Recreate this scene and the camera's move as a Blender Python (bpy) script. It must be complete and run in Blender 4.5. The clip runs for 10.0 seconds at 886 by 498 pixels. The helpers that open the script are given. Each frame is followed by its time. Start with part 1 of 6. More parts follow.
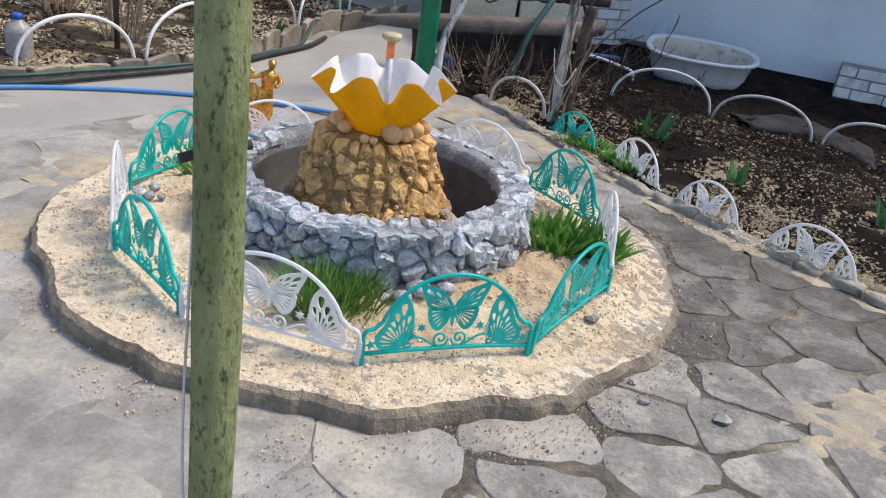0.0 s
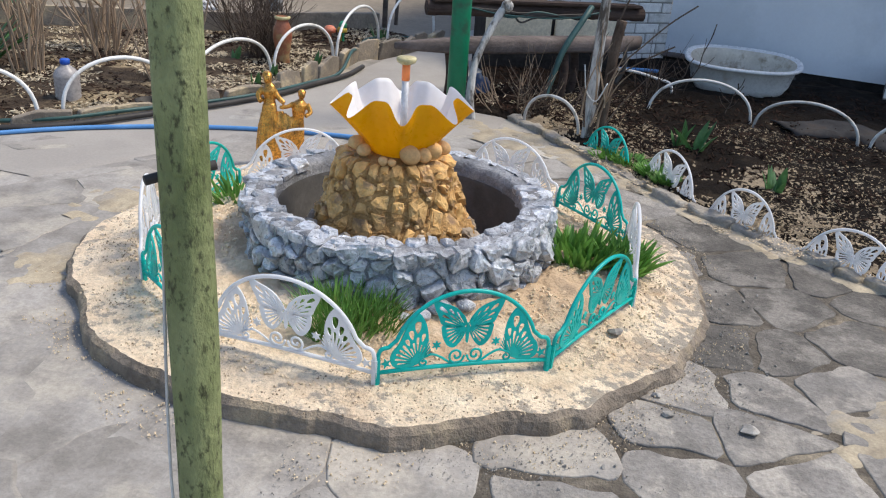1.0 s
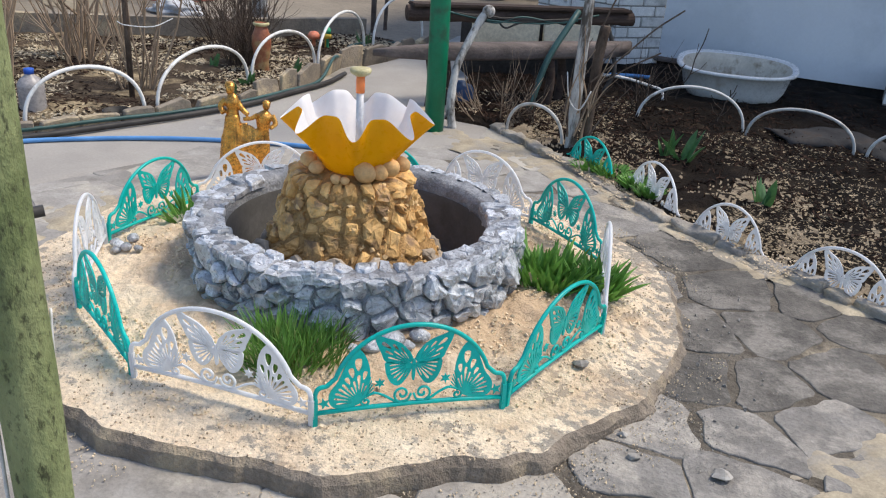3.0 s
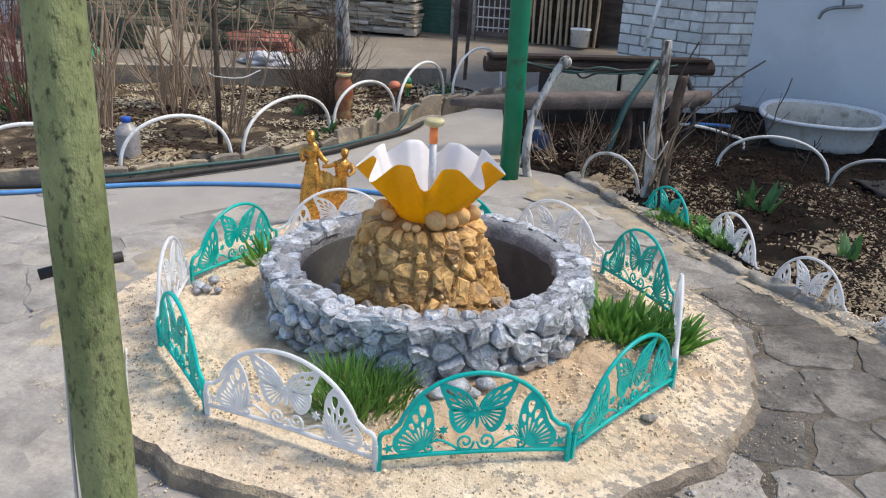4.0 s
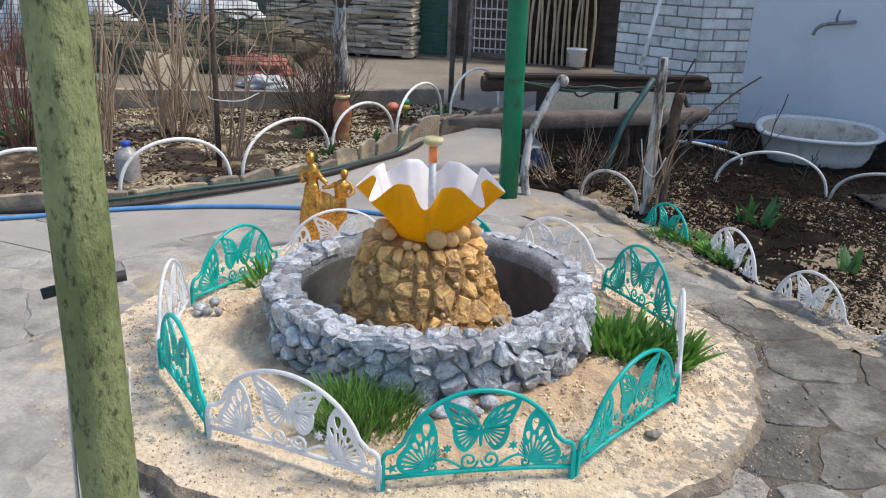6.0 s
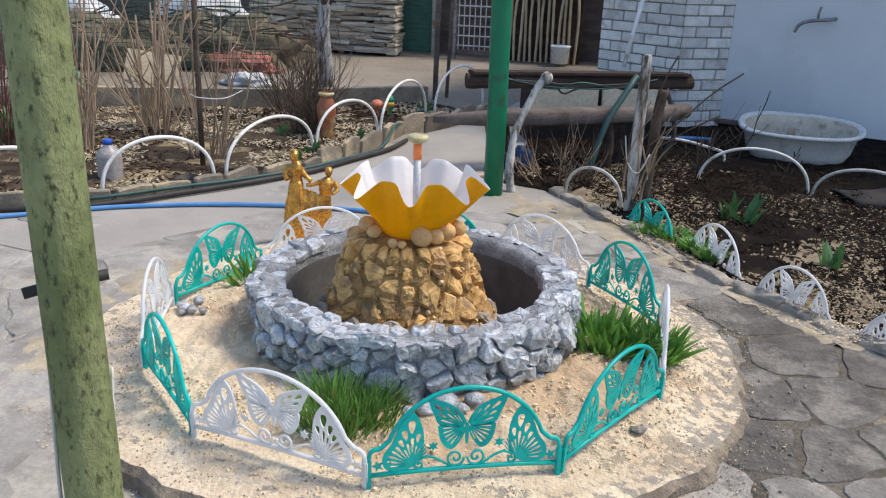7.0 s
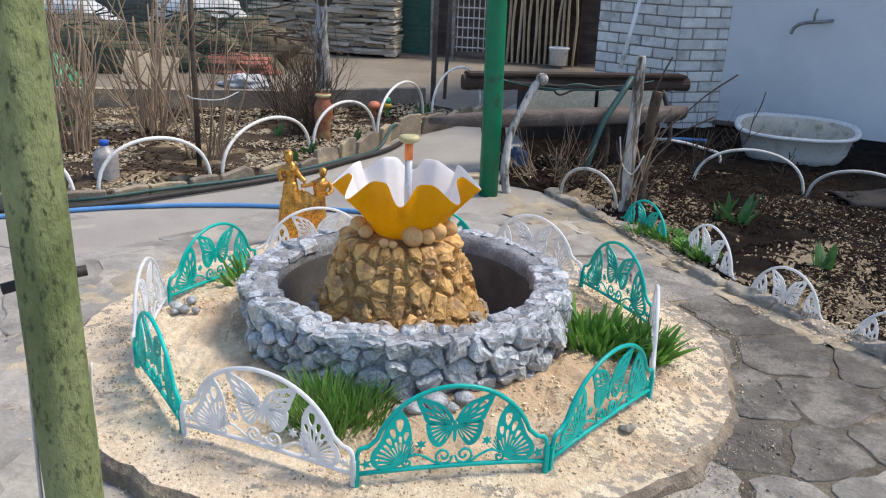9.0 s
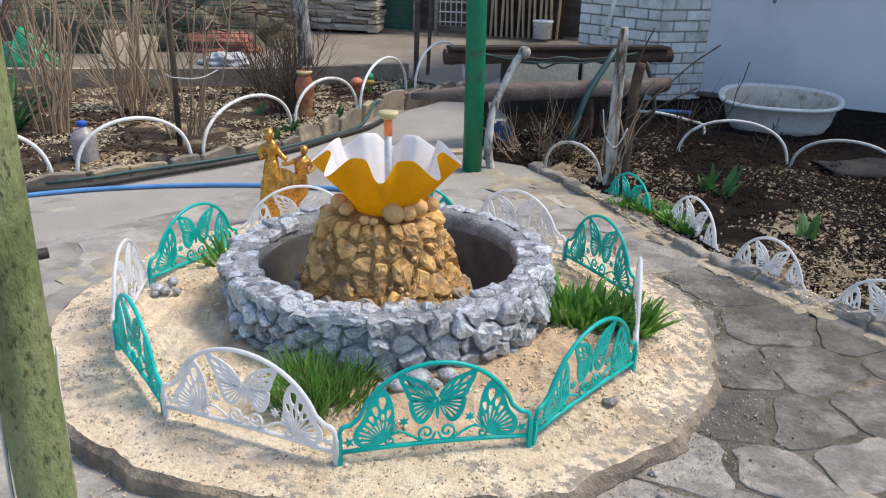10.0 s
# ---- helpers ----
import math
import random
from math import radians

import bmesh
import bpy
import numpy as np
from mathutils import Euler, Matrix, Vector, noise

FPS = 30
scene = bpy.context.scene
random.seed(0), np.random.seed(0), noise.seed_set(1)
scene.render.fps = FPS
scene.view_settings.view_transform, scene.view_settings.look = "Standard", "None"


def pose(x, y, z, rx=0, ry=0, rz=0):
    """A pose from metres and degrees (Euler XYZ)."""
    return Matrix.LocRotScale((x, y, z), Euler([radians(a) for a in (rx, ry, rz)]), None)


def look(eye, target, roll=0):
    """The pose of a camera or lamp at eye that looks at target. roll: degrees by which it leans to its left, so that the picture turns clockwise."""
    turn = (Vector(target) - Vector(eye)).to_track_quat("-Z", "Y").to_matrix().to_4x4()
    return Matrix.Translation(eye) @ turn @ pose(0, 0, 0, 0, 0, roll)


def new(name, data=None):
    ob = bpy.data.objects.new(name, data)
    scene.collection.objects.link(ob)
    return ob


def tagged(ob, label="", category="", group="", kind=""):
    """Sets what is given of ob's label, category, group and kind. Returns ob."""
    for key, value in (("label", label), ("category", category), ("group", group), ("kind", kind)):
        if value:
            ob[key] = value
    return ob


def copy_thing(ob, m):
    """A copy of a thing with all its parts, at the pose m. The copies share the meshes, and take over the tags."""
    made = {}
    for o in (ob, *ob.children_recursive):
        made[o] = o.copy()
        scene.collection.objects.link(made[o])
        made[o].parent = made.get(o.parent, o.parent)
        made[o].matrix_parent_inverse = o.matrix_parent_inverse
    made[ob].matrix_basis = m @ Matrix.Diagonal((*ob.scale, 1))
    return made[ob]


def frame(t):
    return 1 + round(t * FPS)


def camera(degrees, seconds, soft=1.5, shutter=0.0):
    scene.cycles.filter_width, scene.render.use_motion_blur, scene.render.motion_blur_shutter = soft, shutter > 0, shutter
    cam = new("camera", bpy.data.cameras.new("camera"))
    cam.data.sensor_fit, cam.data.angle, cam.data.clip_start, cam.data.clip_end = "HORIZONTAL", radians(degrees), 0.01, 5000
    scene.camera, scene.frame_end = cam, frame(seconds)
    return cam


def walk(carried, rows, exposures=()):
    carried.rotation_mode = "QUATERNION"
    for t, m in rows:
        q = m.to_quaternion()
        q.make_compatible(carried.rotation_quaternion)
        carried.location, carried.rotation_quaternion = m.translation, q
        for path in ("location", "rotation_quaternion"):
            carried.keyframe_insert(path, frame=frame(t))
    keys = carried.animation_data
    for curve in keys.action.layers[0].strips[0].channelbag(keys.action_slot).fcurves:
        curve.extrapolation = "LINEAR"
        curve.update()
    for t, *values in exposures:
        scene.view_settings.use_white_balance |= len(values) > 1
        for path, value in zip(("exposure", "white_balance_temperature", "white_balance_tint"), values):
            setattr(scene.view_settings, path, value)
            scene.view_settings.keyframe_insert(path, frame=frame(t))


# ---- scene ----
cam = camera(56.4, 10.0, soft=1.15)
PATH = [
    (0, (0.125, -0.115, 1.528), (0.041, 1.695, 0.682), 8.4),
    (0.5, (0.267, -0.133, 1.514), (0.069, 1.673, 0.678), 6.2),
    (1, (0.282, -0.116, 1.528), (0.044, 1.698, 0.721), 4.3),
    (1.5, (0.33, -0.124, 1.52), (0.135, 1.708, 0.741), 4.8),
    (2, (0.412, -0.072, 1.507), (0.203, 1.754, 0.718), 4.2),
    (2.2, (0.428, -0.032, 1.507), (0.22, 1.795, 0.719), 3.7),
    (3.3, (0.426, 0.153, 1.53), (0.118, 1.957, 0.724), 4.0),
    (3.5, (0.443, 0.125, 1.522), (0.064, 1.933, 0.756), 3.4),
    (4, (0.464, 0.114, 1.548), (0.011, 1.928, 0.838), 2.8),
    (4.5, (0.48, 0.099, 1.547), (0.006, 1.92, 0.869), 2.5),
    (5, (0.461, 0.108, 1.54), (0.002, 1.935, 0.868), 2.5),
    (5.5, (0.46, 0.109, 1.539), (-0.01, 1.936, 0.877), 2.0),
    (7, (0.46, 0.111, 1.538), (0.038, 1.948, 0.871), 2.1),
    (7.5, (0.463, 0.104, 1.534), (0.042, 1.939, 0.86), 1.9),
    (8, (0.47, 0.103, 1.54), (0.059, 1.941, 0.867), 2.0),
    (8.5, (0.477, 0.099, 1.531), (0.07, 1.942, 0.869), 2.4),
    (9, (0.5, 0.106, 1.536), (0.075, 1.945, 0.873), 2.1),
    (9.5, (0.52, 0.114, 1.527), (0.107, 1.953, 0.859), 1.7),
    (10, (0.521, 0.131, 1.528), (0.129, 1.957, 0.813), 1.4),
]
walk(cam, [(t, look(eye, target, roll)) for t, eye, target, roll in PATH])

# ---- world and sun ----
SUN_AZ, SUN_EL = radians(22), radians(57)      # from +x towards +y
world = bpy.data.worlds.new("sky")
scene.world = world
world.use_nodes = True
wn, wl = world.node_tree.nodes, world.node_tree.links
sky = wn.new("ShaderNodeTexSky")
sky.sky_type, sky.sun_disc = "NISHITA", False
sky.sun_elevation, sky.sun_rotation = SUN_EL, math.pi / 2 - SUN_AZ
sky.air_density, sky.dust_density = 1.0, 1.5
wl.new(sky.outputs[0], wn["Background"].inputs[0])
wn["Background"].inputs[1].default_value = 0.15
sun = new("sun", bpy.data.lights.new("sun", "SUN"))
sun.data.energy, sun.data.angle, sun.data.color = 2.1, radians(15.0), (1.0, 0.905, 0.755)
to_sun = Vector((math.cos(SUN_EL) * math.cos(SUN_AZ), math.cos(SUN_EL) * math.sin(SUN_AZ), math.sin(SUN_EL)))
sun.matrix_world = look(to_sun * 30, (0, 0, 0))
scene.view_settings.exposure = 0.6

# ---- materials ----
def mat(name, c1, c2, rough=0.8, scale=6.0, fine=70.0, bump=0.3, depth=0.004, metal=0.0, c3=None, cover=0.5, c3scale=2.5,
        vary=0.12, rough_vary=0.12, spec=0.4, grain=0.25, stretch=(1, 1, 1), sub=0.0):
    """Two noise scales in colour and relief; c3 is a stain or dust laid over in patches."""
    m = bpy.data.materials.new(name)
    m.use_nodes = True
    n, l = m.node_tree.nodes, m.node_tree.links
    b = n["Principled BSDF"]
    co, info = n.new("ShaderNodeTexCoord"), n.new("ShaderNodeObjectInfo")
    mul = n.new("ShaderNodeMath"); mul.operation = "MULTIPLY"; mul.inputs[1].default_value = 37.0
    l.new(info.outputs["Random"], mul.inputs[0])
    add = n.new("ShaderNodeVectorMath"); add.operation = "ADD"
    l.new(co.outputs["Object"], add.inputs[0]); l.new(mul.outputs[0], add.inputs[1])
    st = n.new("ShaderNodeVectorMath"); st.operation = "MULTIPLY"; st.inputs[1].default_value = stretch
    l.new(add.outputs[0], st.inputs[0])

    def noise_tex(s, detail, rgh=0.6):
        t = n.new("ShaderNodeTexNoise")
        t.inputs["Scale"].default_value, t.inputs["Detail"].default_value, t.inputs["Roughness"].default_value = s, detail, rgh
        l.new(st.outputs[0], t.inputs["Vector"])
        return t

    def ramp(src, a, bb):
        r = n.new("ShaderNodeMapRange")
        r.inputs["From Min"].default_value, r.inputs["From Max"].default_value = a, bb
        l.new(src, r.inputs["Value"])
        return r.outputs[0]

    def mix(fac, x, y, mode="MIX"):
        k = n.new("ShaderNodeMix"); k.data_type = "RGBA"; k.blend_type = mode
        for sock, v in ((k.inputs["Factor"], fac), (k.inputs["A"], x), (k.inputs["B"], y)):
            if hasattr(v, "links"):
                l.new(v, sock)
            elif sock.type == "RGBA":
                sock.default_value = (*v, 1)
            else:
                sock.default_value = v
        return k.outputs["Result"]

    big, small = noise_tex(scale, 5), noise_tex(fine, 4, 0.7)
    col = mix(ramp(big.outputs[0], 0.35, 0.65), c1, c2)
    if c3:
        patch = noise_tex(c3scale, 6, 0.65)
        col = mix(ramp(patch.outputs[0], 0.5 - 0.25 * (cover - 0.35), 0.62 - 0.25 * (cover - 0.35)), col, c3)
    g = n.new("ShaderNodeMapRange")
    g.inputs["From Min"].default_value, g.inputs["From Max"].default_value = 0.25, 0.75
    g.inputs["To Min"].default_value, g.inputs["To Max"].default_value = 1 - grain, 1 + grain
    l.new(small.outputs[0], g.inputs["Value"])
    v = n.new("ShaderNodeMapRange")
    v.inputs["To Min"].default_value, v.inputs["To Max"].default_value = 1 - vary, 1 + vary
    l.new(info.outputs["Random"], v.inputs["Value"])
    vm = n.new("ShaderNodeMath"); vm.operation = "MULTIPLY"
    l.new(g.outputs[0], vm.inputs[0]); l.new(v.outputs[0], vm.inputs[1])
    hsv = n.new("ShaderNodeHueSaturation")
    l.new(col, hsv.inputs["Color"]); l.new(vm.outputs[0], hsv.inputs["Value"])
    l.new(hsv.outputs[0], b.inputs["Base Color"])
    rr = n.new("ShaderNodeMapRange")
    rr.inputs["From Min"].default_value, rr.inputs["From Max"].default_value = 0.3, 0.7
    rr.inputs["To Min"].default_value, rr.inputs["To Max"].default_value = max(0.03, rough - rough_vary), min(1, rough + rough_vary)
    l.new(small.outputs[0], rr.inputs["Value"]); l.new(rr.outputs[0], b.inputs["Roughness"])
    b.inputs["Metallic"].default_value = metal
    b.inputs["Specular IOR Level"].default_value = spec
    if bump:
        hs = n.new("ShaderNodeMath"); hs.operation = "ADD"
        l.new(big.outputs[0], hs.inputs[0]); l.new(small.outputs[0], hs.inputs[1])
        bp = n.new("ShaderNodeBump")
        bp.inputs["Strength"].default_value, bp.inputs["Distance"].default_value = bump, depth
        l.new(hs.outputs[0], bp.inputs["Height"]); l.new(bp.outputs[0], b.inputs["Normal"])
    if sub:
        b.inputs["Transmission Weight"].default_value = 0.0
        tr, mx = n.new("ShaderNodeBsdfTranslucent"), n.new("ShaderNodeMixShader")
        mx.inputs[0].default_value = sub
        l.new(hsv.outputs[0], tr.inputs[0])
        l.new(b.outputs[0], mx.inputs[1]); l.new(tr.outputs[0], mx.inputs[2])
        l.new(mx.outputs[0], n["Material Output"].inputs[0])
    return m


SAND = (0.62, 0.47, 0.29)
M_soil = mat("dark_soil", (0.006, 0.0043, 0.0035), (0.016, 0.0115, 0.0085), 0.95, 3, 45, 0.9, 0.02, c3=(0.05, 0.037, 0.025), cover=0.08, c3scale=3.5, grain=0.5, spec=0.1)
M_felt = mat("grey_felt", (0.035, 0.034, 0.035), (0.065, 0.064, 0.066), 0.9, 4, 50, 0.5, 0.006, c3=(0.06, 0.05, 0.045), cover=0.3, c3scale=4, spec=0.1)
M_sandy = mat("sandy_soil", (0.20, 0.155, 0.105), (0.37, 0.30, 0.205), 0.95, 6, 60, 0.9, 0.012, c3=(0.09, 0.065, 0.045), cover=0.25, c3scale=6, grain=0.4)
M_mulch = mat("mulched_soil", (0.045, 0.033, 0.024), (0.115, 0.085, 0.059), 0.95, 4, 40, 0.9, 0.02, c3=(0.38, 0.30, 0.19), cover=0.28, c3scale=2.6, grain=0.5, spec=0.1)
M_earth = mat("trodden_earth", (0.18, 0.15, 0.115), (0.27, 0.23, 0.18), 0.95, 0.8, 14, 0.6, 0.02, c3=(0.20, 0.17, 0.14), cover=0.3, c3scale=0.5)
M_flag = mat("flagstone", (0.215, 0.197, 0.174), (0.36, 0.336, 0.306), 0.85, 4.5, 60, 0.6, 0.006, c3=(0.41, 0.372, 0.315), cover=0.36, c3scale=2.6, vary=0.12, grain=0.22)
M_flag3 = mat("dusty_flagstone", (0.18, 0.166, 0.150), (0.30, 0.28, 0.256), 0.88, 7.0, 55, 0.9, 0.01, c3=(0.37, 0.338, 0.295), cover=0.46, c3scale=5.5, vary=0.12, grain=0.3)
# brown stone darkened further: an overhead beam's cast shadow put into its colour
M_flag2 = mat("shaded_brown_flagstone", (0.082, 0.075, 0.066), (0.150, 0.137, 0.121), 0.88, 7.0, 55, 0.9, 0.01, c3=(0.225, 0.206, 0.181), cover=0.36, c3scale=3.8, vary=0.12, grain=0.38)
M_mortar = mat("joint_mortar", (0.105, 0.09, 0.073), (0.20, 0.175, 0.143), 0.95, 5, 55, 1.0, 0.015, c3=(0.34, 0.29, 0.215), cover=0.14, c3scale=2.2, grain=0.35, spec=0.1)
M_mortar2 = mat("pale_joint_mortar", (0.215, 0.197, 0.174), (0.36, 0.336, 0.306), 0.9, 4.5, 60, 0.6, 0.006, c3=(0.40, 0.365, 0.31), cover=0.3, c3scale=2.6, grain=0.2)
M_path = mat("path_concrete", (0.315, 0.29, 0.26), (0.40, 0.37, 0.33), 0.9, 1.6, 60, 0.4, 0.006, c3=(0.30, 0.275, 0.25), cover=0.35, c3scale=0.8, grain=0.12)
M_edge = mat("broken_concrete_edge", (0.13, 0.105, 0.082), (0.26, 0.215, 0.168), 0.92, 7, 45, 1.0, 0.02, c3=(0.34, 0.275, 0.19), cover=0.25, c3scale=4)
M_kerb2 = mat("pale_kerb_concrete", (0.24, 0.215, 0.185), (0.40, 0.36, 0.305), 0.92, 7, 50, 0.9, 0.012, c3=(0.52, 0.42, 0.28), cover=0.3, c3scale=5)
M_kerb = mat("kerb_concrete", (0.20, 0.168, 0.132), (0.32, 0.268, 0.21), 0.92, 5, 45, 0.8, 0.012, c3=(0.50, 0.40, 0.26), cover=0.3, c3scale=3)
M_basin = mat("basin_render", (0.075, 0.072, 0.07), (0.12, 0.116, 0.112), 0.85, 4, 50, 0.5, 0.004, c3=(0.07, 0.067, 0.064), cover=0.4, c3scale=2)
M_ring = mat("grey_mortar", (0.17, 0.175, 0.187), (0.33, 0.34, 0.362), 0.75, 10, 80, 0.9, 0.012, grain=0.3)
M_stone = mat("silver_painted_stone", (0.34, 0.355, 0.385), (0.64, 0.665, 0.71), 0.34, 20, 80, 0.8, 0.010, metal=0.3, c3=(0.20, 0.195, 0.19), cover=0.2, c3scale=9, vary=0.32, spec=0.6, grain=0.12)
M_schip = mat("silver_painted_chips", (0.27, 0.28, 0.30), (0.47, 0.49, 0.52), 0.45, 22, 90, 0.7, 0.006, metal=0.2, c3=(0.22, 0.21, 0.20), cover=0.25, c3scale=14, vary=0, spec=0.6, grain=0.2)
M_bchip = mat("brown_chips", (0.52, 0.32, 0.13), (0.78, 0.54, 0.27), 0.65, 22, 80, 0.8, 0.008, vary=0, grain=0.25)
M_brown = mat("brown_stone", (0.52, 0.285, 0.085), (0.77, 0.475, 0.185), 0.6, 18, 70, 0.7, 0.010, c3=(0.30, 0.18, 0.09), cover=0.30, c3scale=10, vary=0.3, spec=0.4, grain=0.14)
M_clay = mat("mound_mortar", (0.33, 0.185, 0.065), (0.52, 0.315, 0.125), 0.85, 14, 70, 1.0, 0.016, grain=0.35)
M_ball = mat("round_stone", (0.50, 0.29, 0.115), (0.66, 0.425, 0.20), 0.7, 15, 90, 0.5, 0.004, vary=0.2, grain=0.2)
M_yellow = mat("yellow_plastic", (0.97, 0.475, 0.004), (0.98, 0.53, 0.006), 0.32, 5, 40, 0.08, 0.001, vary=0, grain=0.03, spec=0.5, sub=0.52)
M_white_in = mat("white_plastic_lining", (0.80, 0.80, 0.82), (0.86, 0.86, 0.88), 0.4, 5, 40, 0.08, 0.001, vary=0, grain=0.03, sub=0.2)
M_teal = mat("teal_plastic", (0.0, 0.53, 0.475), (0.005, 0.62, 0.56), 0.36, 9, 60, 0.15, 0.001, vary=0.10, grain=0.08, spec=0.5, sub=0.34)
M_white = mat("white_plastic", (0.83, 0.835, 0.85), (0.89, 0.895, 0.91), 0.42, 9, 60, 0.15, 0.001, vary=0.04, grain=0.06, sub=0.42)
M_hoop = mat("white_pipe", (0.72, 0.71, 0.68), (0.80, 0.79, 0.77), 0.45, 9, 60, 0.2, 0.001, vary=0.05, c3=(0.50, 0.47, 0.42), cover=0.15, c3scale=8, grain=0.08)
M_post = mat("mossy_wood", (0.135, 0.165, 0.062), (0.25, 0.275, 0.125), 0.7, 8, 60, 0.9, 0.008, c3=(0.06, 0.066, 0.028), cover=0.20, c3scale=85, stretch=(1, 1, 0.5), vary=0, grain=0.25)
M_gold = mat("gold_paint", (0.50, 0.235, 0.045), (0.68, 0.345, 0.075), 0.28, 18, 60, 0.5, 0.005, metal=0.7, c3=(0.30, 0.15, 0.04), cover=0.22, c3scale=16)
M_green = mat("green_enamel", (0.0, 0.135, 0.062), (0.003, 0.175, 0.085), 0.4, 6, 50, 0.3, 0.002, c3=(0.02, 0.09, 0.05), cover=0.15, c3scale=6, grain=0.12)
M_old = mat("weathered_wood", (0.09, 0.072, 0.066), (0.175, 0.142, 0.13), 0.85, 8, 60, 0.9, 0.008, stretch=(0.25, 1, 1), grain=0.3)
M_log = mat("wet_bark", (0.04, 0.028, 0.024), (0.085, 0.062, 0.052), 0.8, 8, 60, 0.9, 0.008, stretch=(0.25, 1, 1), grain=0.3, spec=0.1)
M_lime = mat("limewashed_wood", (0.36, 0.35, 0.34), (0.52, 0.515, 0.50), 0.9, 8, 60, 0.8, 0.006, c3=(0.07, 0.06, 0.05), cover=0.46, c3scale=14, stretch=(1, 1, 0.25))
M_bark = mat("bark", (0.07, 0.05, 0.04), (0.15, 0.115, 0.09), 0.9, 12, 60, 1, 0.01, stretch=(1, 1, 0.4), grain=0.35, spec=0.1)
M_cane = mat("dry_canes", (0.23, 0.16, 0.105), (0.40, 0.30, 0.21), 0.85, 10, 60, 0.4, 0.003, stretch=(1, 1, 0.2), vary=0.2)
M_redcane = mat("red_canes", (0.13, 0.055, 0.045), (0.21, 0.11, 0.085), 0.8, 10, 60, 0.4, 0.003, vary=0.2)
M_lily = mat("lily_leaves", (0.085, 0.215, 0.035), (0.185, 0.385, 0.08), 0.45, 14, 40, 0.0, grain=0.2, sub=0.25)
M_grass = mat("grass_blades", (0.085, 0.20, 0.035), (0.19, 0.37, 0.085), 0.4, 14, 40, 0.0, c3=(0.16, 0.22, 0.06), cover=0.2, c3scale=18, grain=0.2, sub=0.25)
M_leaf = mat("tulip_leaves", (0.045, 0.13, 0.04), (0.09, 0.20, 0.07), 0.45, 10, 40, 0.0, grain=0.15, sub=0.2)
M_bathin = mat("stained_bath_inside", (0.36, 0.33, 0.28), (0.50, 0.465, 0.40), 0.5, 5, 50, 0.2, 0.002, c3=(0.24, 0.20, 0.15), cover=0.3, c3scale=6, grain=0.12)
M_hoop2 = mat("greyed_pipe", (0.50, 0.49, 0.47), (0.62, 0.61, 0.59), 0.55, 9, 60, 0.2, 0.001, c3=(0.34, 0.31, 0.27), cover=0.25, c3scale=8, grain=0.1)
M_enamel = mat("bath_enamel", (0.56, 0.57, 0.585), (0.66, 0.67, 0.68), 0.3, 4, 40, 0.15, 0.002, c3=(0.45, 0.41, 0.36), cover=-0.05, c3scale=5, grain=0.06)
M_render = mat("painted_house_wall", (0.59, 0.62, 0.665), (0.65, 0.675, 0.715), 0.75, 1.2, 40, 0.25, 0.003, c3=(0.54, 0.57, 0.61), cover=0.25, c3scale=1.0, grain=0.03)
M_brick = mat("white_brick", (0.62, 0.61, 0.60), (0.74, 0.73, 0.715), 0.9, 9, 60, 0.7, 0.005, c3=(0.46, 0.445, 0.43), cover=0.2, c3scale=5, vary=0.14, grain=0.14)
M_joint = mat("brick_joint", (0.22, 0.21, 0.20), (0.31, 0.295, 0.28), 0.95, 8, 60, 0.6, 0.004)
M_dark = mat("dark_plinth", (0.022, 0.02, 0.019), (0.045, 0.04, 0.038), 0.9, 5, 40, 0.6, 0.006, spec=0.1)
M_blue = mat("blue_hose", (0.07, 0.21, 0.46), (0.11, 0.28, 0.56), 0.45, 6, 40, 0.1, 0.001, grain=0.08)
M_ghose = mat("green_hose", (0.02, 0.062, 0.058), (0.04, 0.10, 0.095), 0.5, 6, 40, 0.2, 0.001)
M_bhose = mat("black_hose", (0.02, 0.018, 0.017), (0.045, 0.04, 0.037), 0.6, 6, 40, 0.3, 0.002)
M_metal = mat("grey_metal", (0.20, 0.20, 0.205), (0.32, 0.32, 0.325), 0.5, 10, 50, 0.3, 0.002, metal=0.6, c3=(0.18, 0.10, 0.06), cover=0.2, c3scale=9)
M_pipe = mat("grey_pipe", (0.40, 0.40, 0.41), (0.52, 0.52, 0.53), 0.45, 10, 50, 0.2, 0.001, metal=0.2)
M_orange = mat("orange_plastic", (0.75, 0.20, 0.055), (0.82, 0.25, 0.075), 0.45, 10, 50, 0.1, 0.001, grain=0.06)
M_cap = mat("limescaled_cap", (0.42, 0.36, 0.17), (0.58, 0.52, 0.30), 0.6, 22, 80, 0.5, 0.003)
M_terra = mat("glazed_jug", (0.24, 0.075, 0.04), (0.36, 0.14, 0.07), 0.4, 10, 50, 0.3, 0.002, c3=(0.40, 0.26, 0.12), cover=0.3, c3scale=8)
M_coral = mat("coral_paint", (0.72, 0.20, 0.11), (0.80, 0.30, 0.17), 0.5, 12, 50, 0.2, 0.002)
M_lgreen = mat("bright_green_paint", (0.03, 0.30, 0.14), (0.06, 0.40, 0.20), 0.5, 12, 50, 0.2, 0.002)
M_ochre = mat("yellow_paint", (0.62, 0.42, 0.06), (0.70, 0.50, 0.10), 0.5, 12, 50, 0.2, 0.002)
M_pet = mat("cloudy_plastic", (0.38, 0.36, 0.36), (0.50, 0.47, 0.46), 0.3, 6, 40, 0.2, 0.002, spec=0.5, sub=0.4)
M_bcap = mat("blue_cap", (0.02, 0.09, 0.45), (0.03, 0.12, 0.52), 0.4, 6, 40, 0.0)
